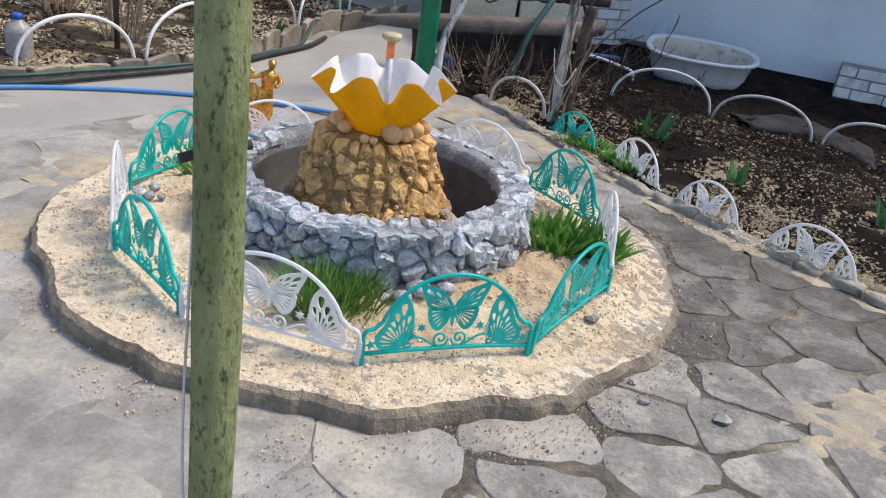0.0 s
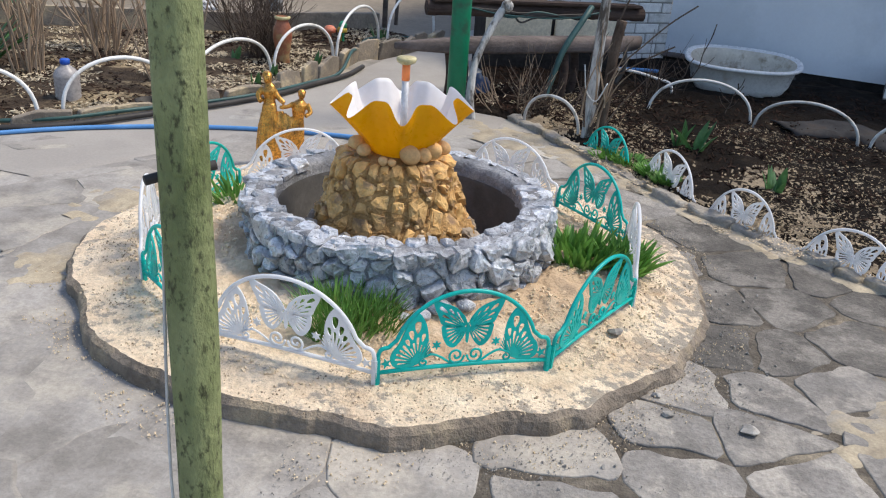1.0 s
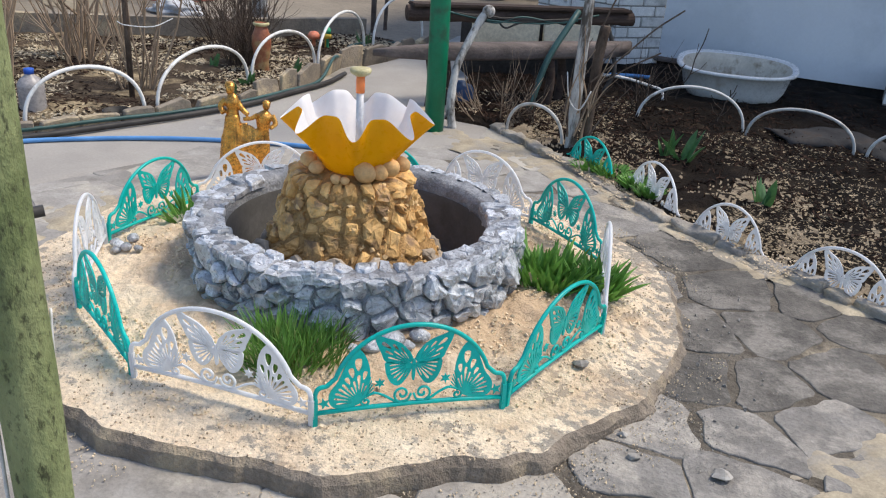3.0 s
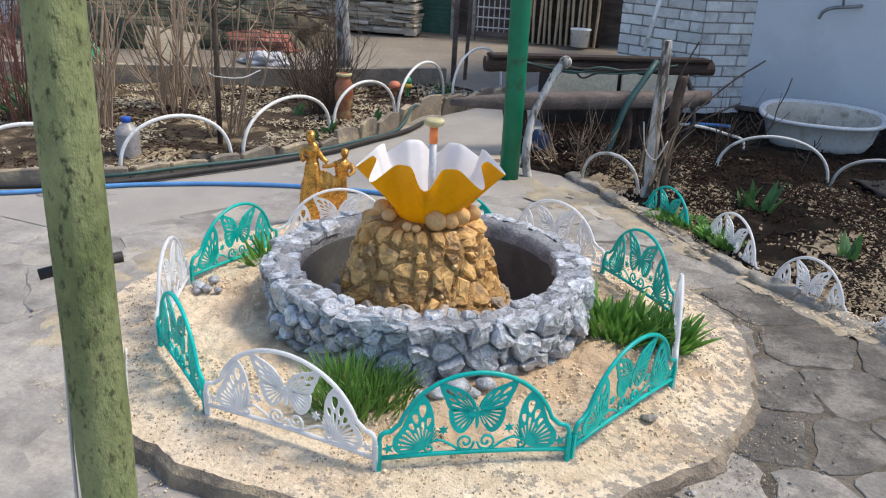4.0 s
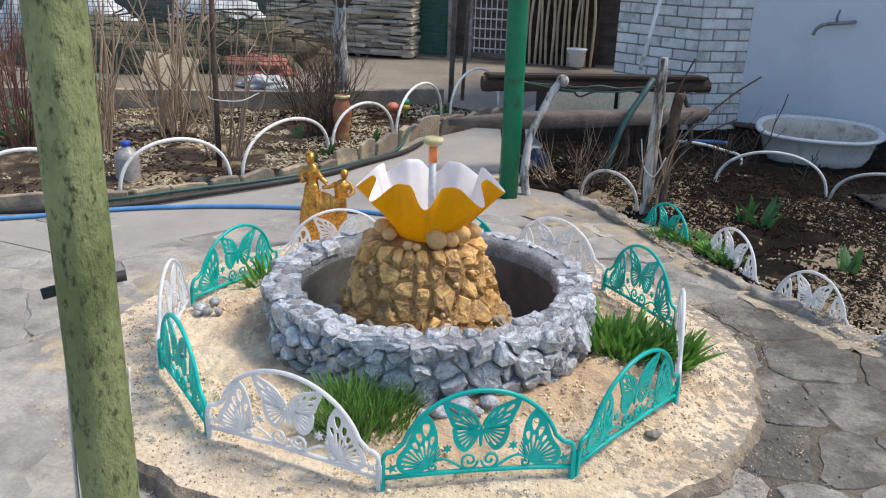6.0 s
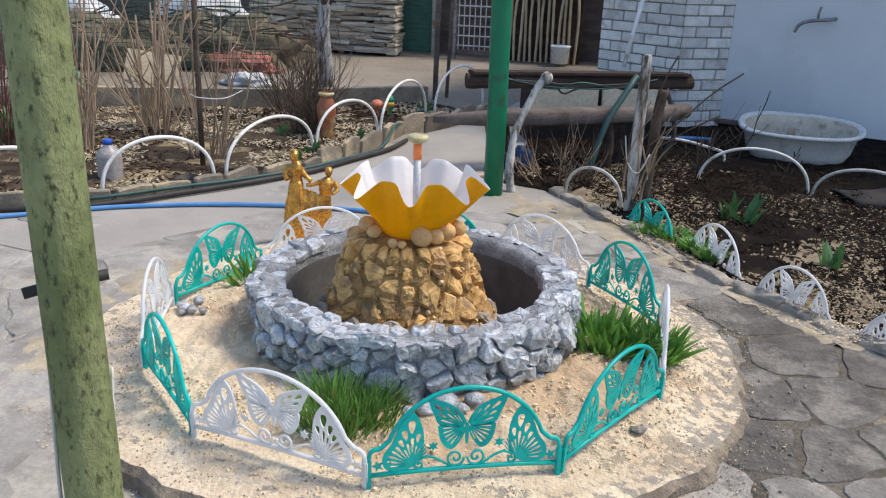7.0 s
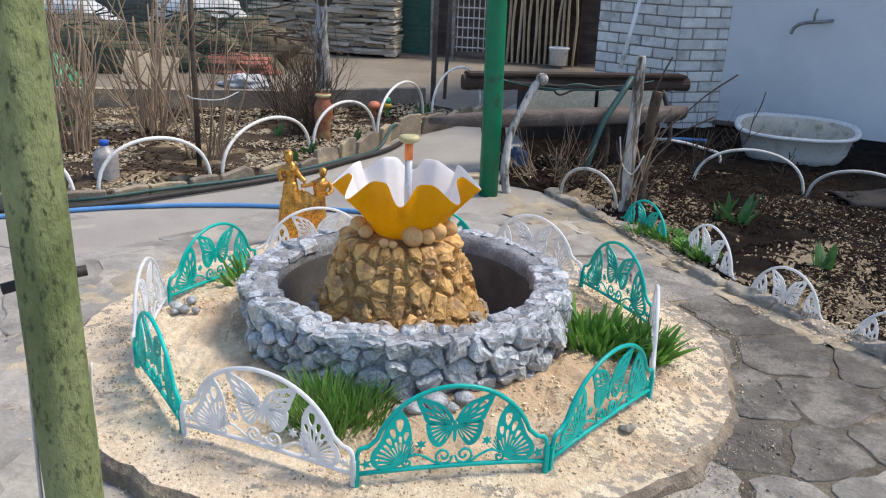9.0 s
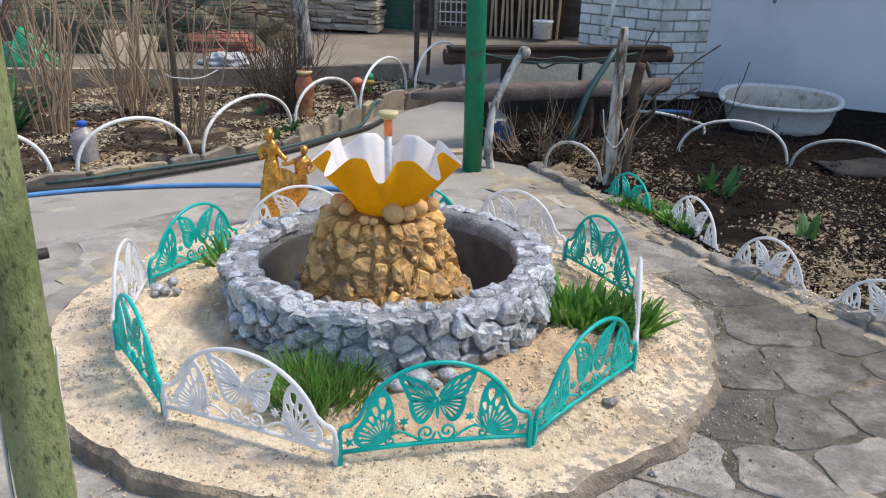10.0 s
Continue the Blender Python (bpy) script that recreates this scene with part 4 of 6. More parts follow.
# ---- hoops along the beds ----
def hoop(a, b, h, group, label, bend=0.0, material=None, r=0.0125):
    a, b = Vector(a), Vector(b)
    side = Vector((-(b - a).y, (b - a).x, 0)).normalized()
    pts = []
    for k in range(25):
        s = k / 24
        pts.append(a.lerp(b, 0.5 - 0.5 * math.cos(math.pi * s)) + Vector((0, 0, h * math.sin(math.pi * s) ** 0.75 - 0.03)) + side * bend * math.sin(math.pi * s))
    bm = bmesh.new(); tube(bm, pts, r, 10)
    tagged(part("garden_hoop", bm, material or M_hoop, smooth=True), label, "garden hoop", group)


for a, b, h in (((-3.45, 3.95), (-2.885, 4.43), 0.27), ((-2.80, 4.555), (-2.32, 5.12), 0.26), ((-2.28, 5.21), (-2.03, 6.19), 0.27), ((-2.045, 6.29), (-1.75, 6.99), 0.27), ((-1.715, 6.96), (-1.605, 8.1), 0.315), ((-1.525, 8.14), (-1.2, 9.0), 0.345), ((-4.1, 3.5), (-3.5, 3.9), 0.27)):
    hoop((*a, 0.04), (*b, 0.04), h * 1.37, "hoops along the back bed", "white plastic pipe hoop edging the garden bed")
for a, b, h in (((0.94, 6.33), (1.705, 6.30), 0.325), ((1.72, 6.24), (2.40, 6.0), 0.275), ((2.46, 5.93), (3.05, 5.6), 0.275), ((0.03, 5.72), (0.42, 5.46), 0.25)):
    hoop((*a, 0.02), (*b, 0.02), h, "hoops in the house bed", "greyed white plastic pipe hoop in dark soil", 0.0, M_hoop2, 0.011)

# ---- near post ----
post = thing("wooden_post", "mossy green wooden post with wire and iron rod", "post", at=Matrix.Translation((-0.279, 1.033, 0)))
bm = bmesh.new()
rings = []
for k in range(61):
    z = -0.1 + 2.6 * k / 60
    r0 = 0.0405 - 0.001 * z
    rings.append([bm.verts.new(((r0 + 0.003 * noise.noise((math.cos(a) * 2, math.sin(a) * 2, z * 3))) * math.cos(a) + 0.018 * (z - 1.0) + 0.004 * math.sin(z * 3), (r0 + 0.003 * noise.noise((math.cos(a) * 2, math.sin(a) * 2, z * 3))) * math.sin(a) - 0.01 * z, z)) for a in [2 * math.pi * i / 28 for i in range(28)]])
for a, b in zip(rings, rings[1:]):
    for k in range(28):
        bm.faces.new((a[k], a[(k + 1) % 28], b[(k + 1) % 28], b[k]))
bm.faces.new(rings[-1]); bm.faces.new(rings[0][::-1])
part("shaft", bm, M_post, post, smooth=True)
bm = bmesh.new(); tube(bm, [(-0.048, -0.042, 1.085), (-0.02, -0.01, 1.09), (0.036, 0.03, 1.098)], 0.008, 10); part("rod", bm, M_bhose, post, "dark iron rod", True)
bm = bmesh.new(); tube(bm, smooth_path([(-0.030, -0.03, 1.0), (-0.035, -0.03, 0.92), (-0.040, -0.032, 0.80), (-0.047, -0.03, 0.65), (-0.050, -0.03, 0.5), (-0.047, -0.03, 0.40)], 6), 0.0028, 6); part("wire", bm, M_wire, post, "loose pale wire", True)
bm = bmesh.new(); tube(bm, smooth_path([(0.026, 0.028, 0.95), (0.028, 0.018, 0.88), (0.029, 0.016, 0.78), (0.025, 0.016, 0.68)], 6), 0.0022, 6); part("wire", bm, M_wire, post, "loose pale wire", True)

# ---- green steel pole ----
pole = thing("steel_pole", "green-painted steel pole beside the path", "pole", at=Matrix.Translation((-0.455, 5.56, 0)))
bm = bmesh.new(); tube(bm, [(0.0, 0, -0.05), (0.0, 0, 0.6), (-0.01, 0, 1.3), (-0.02, 0, 2.6)], 0.066, 28); part("tube", bm, M_green, pole, smooth=True)

# ---- house ----
def brick_wall(name, a, b, z0, z1, seed, label):
    """A brick face from a to b seen from its right hand, with raised bricks."""
    a, b = Vector((*a, 0)), Vector((*b, 0))
    u = (b - a).normalized()
    L = (b - a).length
    nrm = Vector((u.y, -u.x, 0))
    m = Matrix((u, -nrm, Vector((0, 0, 1)))).transposed().to_4x4()
    m.translation = a
    bm = bmesh.new(); box(bm, (0, 0.0, z0 - 0.1), (L, 0.22, z1))
    wall = part(name, bm, M_joint); wall.matrix_world = m
    tagged(wall, label, "wall", kind="structure")
    rb = random.Random(seed)
    bl, bh, g = 0.265, 0.086, 0.014
    full = {}
    z, row = z0, 0
    while z < z1 - 0.02:
        x = -(bl / 2 if row % 2 else 0.0)
        while x < L - 0.02:
            x0, x1 = max(0.0, x), min(L, x + bl)
            if x1 - x0 > 0.03:
                key = (round(x1 - x0, 3), rb.randrange(3))
                if key not in full:
                    bm = bmesh.new(); box(bm, (0, -0.010 - 0.002 * key[1], 0), (key[0], 0.02, bh), 0.004 + 0.001 * key[1])
                    full[key] = mesh_of(bm, "brick", M_brick)
                ob = new("brick", full[key]); ob.parent = wall
                ob.location = (x0, rb.uniform(-0.002, 0.002), z + rb.uniform(-0.001, 0.001))
            x += bl + g
        z += bh + g
        row += 1
    return wall


bm = bmesh.new()
u = (Vector((3.1, 8.15)) - Vector((1.25, 8.72))).normalized()
wall_m = Matrix(((u.x, -u.y, 0, 1.25), (u.y, u.x, 0, 8.72), (0, 0, 1, 0), (0, 0, 0, 1)))
box(bm, (0.0, 0.0, 0.10), (6.5, 0.25, 3.0))
w = part("wall_house", bm, M_render); w.matrix_world = wall_m
tagged(w, "pale blue-white painted house wall", "wall", kind="structure")
bm = bmesh.new(); box(bm, (-0.02, 0.03, -0.1), (6.5, 0.25, 0.097))
w = part("wall_plinth", bm, M_dark); w.matrix_world = wall_m
tagged(w, "dark recessed plinth under the house wall", "wall", kind="structure")
# out of view; added so the house casts shade over the bed
bm = bmesh.new(); box(bm, (-2.2, -0.35, 3.0), (6.9, 5.0, 3.12))
w = part("roof_house", bm, M_dark); w.matrix_world = wall_m
tagged(w, "unseen roof slab over the house wall, casting its shade", "roof", kind="structure")
bm = bmesh.new(); box(bm, (-0.03, -0.05, 0.075), (1.0, 0.0, 0.12), 0.01)
w = part("trim_ledge", bm, M_old); w.matrix_world = wall_m
tagged(w, "dark wooden ledge at the wall foot", "ledge", kind="structure")
# ---- tap ----
tap = thing("wall_tap", "grey metal water tap on the painted wall", "tap", at=wall_m)
bm = bmesh.new(); tube(bm, smooth_path([(0.90, 0.02, 1.13), (0.83, -0.10, 1.12), (0.68, -0.16, 1.10), (0.61, -0.17, 1.06), (0.585, -0.17, 1.0)], 5), 0.016, 10); part("spout", bm, M_metal, tap, smooth=True)
bm = bmesh.new(); tube(bm, [(0.76, -0.13, 1.11), (0.755, -0.13, 1.17), (0.77, -0.13, 1.23)], 0.011, 8); part("handle", bm, M_metal, tap, smooth=True)

# ---- bath ----
bath = thing("bathtub", "old white enamel bathtub standing on dark soil", "bathtub", at=Matrix.Translation((1.80, 7.52, 0.035)) @ Matrix.Rotation(radians(-9), 4, "Z") @ Matrix.Rotation(radians(9), 4, "X") @ Matrix.Diagonal((0.925, 1, 0.96, 1)))
bm = bmesh.new()


def egg(rx, ry, z, n=48):
    out = []
    for k in range(n):
        a = 2 * math.pi * k / n
        c, s = math.cos(a), math.sin(a)
        q = (abs(c) ** 2.6 + abs(s) ** 2.6) ** (-1 / 2.6)
        out.append(bm.verts.new((rx * c * q, ry * s * q * (1 - 0.06 * c), z)))
    return out


loops = [egg(0.30, 0.15, -0.04), egg(0.38, 0.20, -0.02), egg(0.45, 0.25, 0.10), egg(0.485, 0.275, 0.25), egg(0.515, 0.30, 0.268), egg(0.525, 0.31, 0.275), egg(0.525, 0.31, 0.29), egg(0.515, 0.30, 0.295), egg(0.48, 0.27, 0.285), egg(0.455, 0.25, 0.22), egg(0.40, 0.21, 0.08), egg(0.34, 0.17, 0.03)]
for a, b in zip(loops, loops[1:]):
    for k in range(48):
        bm.faces.new((a[k], a[(k + 1) % 48], b[(k + 1) % 48], b[k]))
bm.faces.new(loops[0][::-1]); bm.faces.new(loops[-1])
bm.faces.ensure_lookup_table()
for f in bm.faces[8 * 48:11 * 48]:
    f.material_index = 1
bm.faces[-1].material_index = 1
part("tub", bm, M_enamel, bath, smooth=True).data.materials.append(M_bathin)
bm = bmesh.new()
loops = [egg(0.512, 0.297, 0.268), egg(0.532, 0.317, 0.272), egg(0.536, 0.321, 0.285), egg(0.530, 0.315, 0.298), egg(0.510, 0.295, 0.300), egg(0.490, 0.278, 0.292)]
for a, b in zip(loops, loops[1:]):
    for k in range(48):
        bm.faces.new((a[k], a[(k + 1) % 48], b[(k + 1) % 48], b[k]))
part("rim", bm, M_enamel, bath, "rolled white rim", True)
bm = bmesh.new(); lathe(bm, [(0.0, 0.004), (0.022, 0.004), (0.028, 0.0), (0.030, -0.004)], 16, (0.46, -0.05, 0.19)); part("overflow", bm, M_bhose, bath, "dark overflow hole", True)

# ---- bench ----
bench = thing("rustic_bench", "dark rustic log bench with plank back rail", "bench")
SEAT = [(-0.96, 5.90), (-0.78, 6.02), (-0.55, 6.16), (-0.1, 6.42), (0.4, 6.75), (0.80, 7.0)]
bm = bmesh.new()
sec = [(0.03, 0.025), (0.08, 0.045), (0.15, 0.06), (0.18, 0.064), (0.18, 0.062), (0.17, 0.06)]
rings = []
for (x, y), (hw, hh) in zip(SEAT, sec):
    rings.append([bm.verts.new((x + 0.5 * hw * c, y + 0.85 * hw * c * -1 * -1, 0.425 + hh * s)) for c, s in [(math.copysign(abs(math.cos(t)) ** 0.5, math.cos(t)), math.copysign(abs(math.sin(t)) ** 0.6, math.sin(t))) for t in [2 * math.pi * k / 16 for k in range(16)]]])
for a, b in zip(rings, rings[1:]):
    for k in range(16):
        bm.faces.new((a[k], a[(k + 1) % 16], b[(k + 1) % 16], b[k]))
bm.faces.new(rings[0][::-1]); bm.faces.new(rings[-1])
part("seat", bm, M_old, bench, smooth=True)
for (x, y) in ((-0.6, 6.12), (-0.52, 6.3), (0.25, 6.62), (0.33, 6.8)):
    bm = bmesh.new(); tube(bm, smooth_path([(x, y, -0.05), (x + 0.02, y, 0.2), (x - 0.01, y + 0.02, 0.41)], 4), 0.035, 10); part("leg", bm, M_log, bench, smooth=True)
bm = bmesh.new(); tube(bm, [(0.05 + 0.048 * k, 0.012 * noise.noise((k * 0.4, 1, 2)), 0.010 * noise.noise((k * 0.5, 4, 2))) for k in range(41)], [0.060 + 0.010 * noise.noise((k * 0.6, 7, 3)) for k in range(41)], 14, 0.85)
bl_ = part("back_rail", bm, M_log, bench)
bl_.matrix_world = Matrix.Translation((-0.86, 6.22, 0.668)) @ Matrix.Rotation(math.atan2(0.98, 1.72), 4, "Z") @ Matrix.Rotation(radians(0.8), 4, "Y")
bm = bmesh.new(); box(bm, (0.08, -0.07, 0.05), (1.93, 0.08, 0.075), 0.008)
bt_ = part("back_plank", bm, M_log, bench); bt_.matrix_world = bl_.matrix_world.copy()
for k in range(6):
    q = [re_ * 0.011 for re_ in (k % 3, (k * 2) % 5 - 2, (k * 3) % 5 - 2)]
    bm = bmesh.new(); tube(bm, smooth_path([(0.30 + 0.09 * k, -0.066, 0.035 - 0.012 * k), (0.62 + 0.04 * k, -0.074, -0.012 * k + q[1]), (0.95, -0.076, -0.02 + q[2]), (1.25, -0.072, -0.035 + q[0]), (1.62 - 0.06 * k, -0.066, 0.03 - 0.016 * k)], 6), 0.008, 6)
    ob = part("cord", bm, M_bhose if k % 3 else M_ghose, bench, smooth=True); ob.matrix_world = bl_.matrix_world.copy()
prop = thing("birch_prop", "pale limewashed crooked branch propping the bench back", "branch")
bm = bmesh.new(); tube(bm, smooth_path([(-0.335, 5.66, -0.03), (-0.37, 5.70, 0.15), (-0.36, 5.78, 0.38), (-0.30, 5.86, 0.56), (-0.235, 5.92, 0.70), (-0.19, 5.95, 0.76)], 5), [0.030] * 8 + [0.026] * 12 + [0.030] * 5 + [0.034], 12); part("limb", bm, M_lime, prop, smooth=True)
bm = bmesh.new(); bmesh.ops.create_icosphere(bm, subdivisions=2, radius=0.045, matrix=Matrix.Translation((-0.185, 5.95, 0.765))); part("knob", bm, M_lime, prop, smooth=True)

# ---- limewashed stump with twigs ----
stump = thing("limewashed_stake", "limewashed wooden stake wound with dry twigs", "stake")
bm = bmesh.new(); tube(bm, smooth_path([(0.475, 5.42, -0.05), (0.475, 5.40, 0.3), (0.475, 5.385, 0.7), (0.48, 5.37, 1.02)], 5), [0.046, 0.046, 0.045, 0.045, 0.045, 0.044, 0.044, 0.043, 0.043, 0.042, 0.042, 0.041, 0.040, 0.039, 0.036, 0.028], 10, 0.6)
part("stake", bm, M_lime, stump)
bm = bmesh.new(); tube(bm, smooth_path([(0.56, 5.46, -0.05), (0.57, 5.46, 0.3), (0.58, 5.47, 0.62), (0.60, 5.47, 0.80)], 5), 0.034, 12); part("trunk", bm, M_bark, stump, smooth=True)
rt = random.Random(4)
for k in range(13):
    x0, y0 = 0.50 + rt.uniform(-0.09, 0.07), 5.36 + rt.uniform(-0.06, 0.08)
    p = [Vector((x0, y0, rt.uniform(0.0, 0.3)))]
    d = Vector((rt.gauss(0.12, 0.16), rt.gauss(0, 0.12), 1)).normalized()
    for _ in range(4):
        d = (d + Vector((rt.gauss(0.04, 0.16), rt.gauss(0, 0.14), 0))).normalized()
        p.append(p[-1] + d * rt.uniform(0.08, 0.16))
    bm = bmesh.new(); tube(bm, smooth_path(p, 3), [0.007 - 0.0004 * i for i in range(13)], 6); part("twig", bm, M_cane if k % 3 else M_bark, stump)
for p in ([(0.55, 5.4, 0.46), (0.72, 5.45, 0.62), (0.90, 5.5, 0.80), (1.06, 5.5, 0.93)], [(0.58, 5.45, 0.80), (0.62, 5.45, 0.92), (0.66, 5.42, 1.02)], [(0.6, 5.4, 0.45), (0.78, 5.4, 0.58), (0.95, 5.4, 0.68)]):
    bm = bmesh.new(); tube(bm, smooth_path(p, 5), 0.0055, 6); part("twig", bm, M_bark, stump)
bm = bmesh.new(); tube(bm, smooth_path([(0.40, 5.36, 0.52), (0.43, 5.33, 0.36), (0.50, 5.31, 0.30), (0.56, 5.33, 0.42)], 5), 0.004, 6); part("wire", bm, M_wire, stump, "pale wire loop", True)


def hose(name, pts, r, material, label, n=6):
    bm = bmesh.new(); tube(bm, smooth_path(pts, n), r, 10)
    return tagged(part(name, bm, material, smooth=True), label, "hose")


hose("garden_hose", [(-5.0, 3.3, 0.02), (-4.0, 3.62, 0.02), (-3.2, 3.93, 0.02), (-2.75, 4.27, 0.02), (-2.45, 4.46, 0.02), (-2.0, 4.66, 0.02), (-1.5, 4.79, 0.02), (-1.05, 4.83, 0.02), (-0.80, 4.81, 0.02)], 0.0135, M_blue, "blue plastic garden hose lying across the path")
hose("garden_hose", [(-5.0, 3.40, 0.06), (-4.0, 3.8, 0.03), (-3.3, 4.14, 0.04), (-2.78, 4.40, 0.05), (-2.45, 4.82, 0.045), (-2.15, 5.18, 0.04), (-1.88, 5.62, 0.035), (-1.70, 6.1, 0.03), (-1.56, 6.5, 0.04), (-1.56, 6.9, 0.15), (-1.62, 7.4, 0.08), (-1.7, 8.1, 0.06), (-1.3, 8.5, 0.05)], 0.013, M_ghose, "dark green garden hose along the stone edging")
hose("garden_hose", [(-5.0, 3.25, 0.03), (-3.9, 3.70, 0.03), (-3.2, 4.05, 0.03), (-2.72, 4.33, 0.03), (-2.38, 4.75, 0.03), (-2.08, 5.15, 0.03), (-1.8, 5.66, 0.025), (-1.65, 6.1, 0.025), (-1.50, 6.5, 0.03), (-1.46, 6.9, 0.03)], 0.02, M_bhose, "black rubber hose along the stone edging")
hose("garden_hose", [(0.42, 6.72, 0.72), (0.36, 6.6, 0.62), (0.24, 6.45, 0.40), (0.17, 6.35, 0.15), (0.14, 6.3, 0.02)], 0.024, M_ghose, "dark green hose hanging over the bench back")
hose("garden_hose", [(0.66, 7.0, 0.60), (0.72, 7.0, 0.45), (0.76, 6.95, 0.25), (0.70, 6.9, 0.10)], 0.018, M_bhose, "black hose hanging from the bench rail")
hose("garden_hose", [(0.75, 7.6, 0.10), (0.95, 7.6, 0.11), (1.10, 7.55, 0.12)], 0.016, M_blue, "short end of blue hose on the soil")
hose("white_pipe", [(0.62, 6.95, 0.22), (0.85, 7.0, 0.20), (1.05, 7.05, 0.15), (1.16, 7.05, 0.12), (1.18, 6.98, 0.06)], 0.012, M_wire, "bent white plastic pipe on the soil")

# ---- edging stones of the back bed ----
re = random.Random(31)
L = sum(math.dist(a, b) for a, b in zip(BED_L, BED_L[1:]))
s = 0.30
while s < 0.995:
    w = re.uniform(0.2, 0.42)
    x, y = along(BED_L, s); x2, y2 = along(BED_L, min(1, s + w / L))
    h = re.uniform(0.07, 0.13) + (0.06 if y > 5.8 else 0)
    bm = bmesh.new()
    t = re.uniform(0.03, 0.055)
    prof = [(0, -0.05), (w * 0.97, -0.05), (w * re.uniform(0.88, 0.98), h * re.uniform(0.7, 0.95)), (w * re.uniform(0.4, 0.7), h), (w * re.uniform(0.02, 0.15), h * re.uniform(0.6, 0.95))]
    f0 = [bm.verts.new((px, -t / 2, pz)) for px, pz in prof]; f1 = [bm.verts.new((px, t / 2, pz)) for px, pz in prof]
    bm.faces.new(f0); bm.faces.new(f1[::-1])
    for k in range(5):
        bm.faces.new((f0[k], f0[(k + 1) % 5], f1[(k + 1) % 5], f1[k]))
    bmesh.ops.bevel(bm, geom=bm.edges[:], offset=0.006, segments=1, affect="EDGES")
    ob = part("edging_stone", bm, M_kerb)
    ob.matrix_world = Matrix.Translation((x, y, 0)) @ Matrix.Rotation(math.atan2(y2 - y, x2 - x), 4, "Z") @ Matrix.Rotation(re.gauss(0.12, 0.10), 4, "X")
    tagged(ob, "flat brown stone slab set on edge along the bed", "edging stone", "edging stones")
    s += w / L

# ---- kerb of the house bed ----
s = 0.0
LR = sum(math.dist(a, b) for a, b in zip(BED_R, BED_R[1:]))
while s < 0.62:
    w = re.uniform(0.12, 0.30)
    x, y = along(BED_R, s); x2, y2 = along(BED_R, min(1, s + w / LR))
    bm = bmesh.new(); box(bm, (0.0, -0.05, -0.05), (w * re.uniform(0.86, 1.0), 0.035, re.uniform(0.022, 0.050)))
    bmesh.ops.subdivide_edges(bm, edges=bm.edges[:], cuts=3, use_grid_fill=True)
    bmesh.ops.smooth_vert(bm, verts=bm.verts, factor=0.45, use_axis_x=True, use_axis_y=True, use_axis_z=True)
    for v in bm.verts:
        v.co += Vector((0, 0.030 * noise.noise(v.co * 9 + Vector((s * 90, 0, 0))), 0.024 * noise.noise(v.co * 10 + Vector((s * 40, 0, 0))))) + 0.012 * noise.noise_vector(v.co * 30)
    ob = part("kerb_stone", bm, M_kerb2, smooth=True)
    ob.matrix_world = Matrix.Translation((x, y, 0)) @ Matrix.Rotation(math.atan2(y2 - y, x2 - x) + re.gauss(0, 0.05), 4, "Z")
    tagged(ob, "low rough concrete kerb piece beside the soil bed", "kerb", "kerb pieces")
    s += w / LR
scatter("sand_crumbs", "crumbs of sand lying along the kerb", BED_R, BED_R_BACK, 6000, M_grit, 64, (0.002, 0.008), (0.02, 0.7), (-0.035, 0.03), 0.02, thr=-0.05, slim=(0.5, 0.9))

# ---- low garden wall behind the bed ----
bm = bmesh.new()
for a, b in zip(BED_L_BACK, BED_L_BACK[1:]):
    u = (Vector(b) - Vector(a)).normalized() * 0.10
    pts = [(a[0], a[1]), (b[0], b[1]), (b[0] - u.y, b[1] + u.x), (a[0] - u.y, a[1] + u.x)]
    lo_, hi_ = [bm.verts.new((*p, -0.06)) for p in pts], [bm.verts.new((*p, 0.215)) for p in pts]
    bm.faces.new(lo_[::-1]); bm.faces.new(hi_)
    for k in range(4):
        bm.faces.new((lo_[k], lo_[(k + 1) % 4], hi_[(k + 1) % 4], hi_[k]))
tagged(part("wall_garden", bm, M_kerb), "low grey concrete wall behind the garden bed", "wall", kind="structure")

# ---- gilded statuette, one plain mesh ----
def blob(bm, c, r, squash=(1, 1, 1), rot=(0, 0, 0)):
    m = Matrix.Translation(c) @ Euler(rot).to_matrix().to_4x4() @ Matrix.Diagonal((r * squash[0], r * squash[1], r * squash[2], 1))
    bmesh.ops.create_icosphere(bm, subdivisions=3, radius=1, matrix=m)


bm = bmesh.new()
# rough block and the tall form before it
tube(bm, [(-0.032, 0.03, 0.0), (-0.034, 0.03, 0.10), (-0.03, 0.03, 0.20), (-0.026, 0.03, 0.25), (-0.024, 0.03, 0.268)], [0.076, 0.072, 0.064, 0.052, 0.02], 9)
tube(bm, [(-0.034, -0.03, 0.0), (-0.032, -0.025, 0.12), (-0.030, -0.02, 0.22), (-0.030, -0.012, 0.30), (-0.030, -0.008, 0.335), (-0.031, -0.006, 0.365), (-0.031, -0.004, 0.388), (-0.037, -0.004, 0.405)], [0.056, 0.048, 0.038, 0.031, 0.026, 0.034, 0.026, 0.012], 16)
for k in range(7):
    a = -2.7 + 0.36 * k
    tube(bm, [(-0.031 + 0.028 * math.cos(a), -0.015 + 0.028 * math.sin(a), 0.31), (-0.032 + 0.046 * math.cos(a), -0.022 + 0.04 * math.sin(a), 0.16), (-0.034 + 0.056 * math.cos(a), -0.03 + 0.05 * math.sin(a), 0.0)], [0.004, 0.009, 0.012], 6)
blob(bm, (-0.039, -0.006, 0.424), 0.021, (0.9, 1, 1.25))
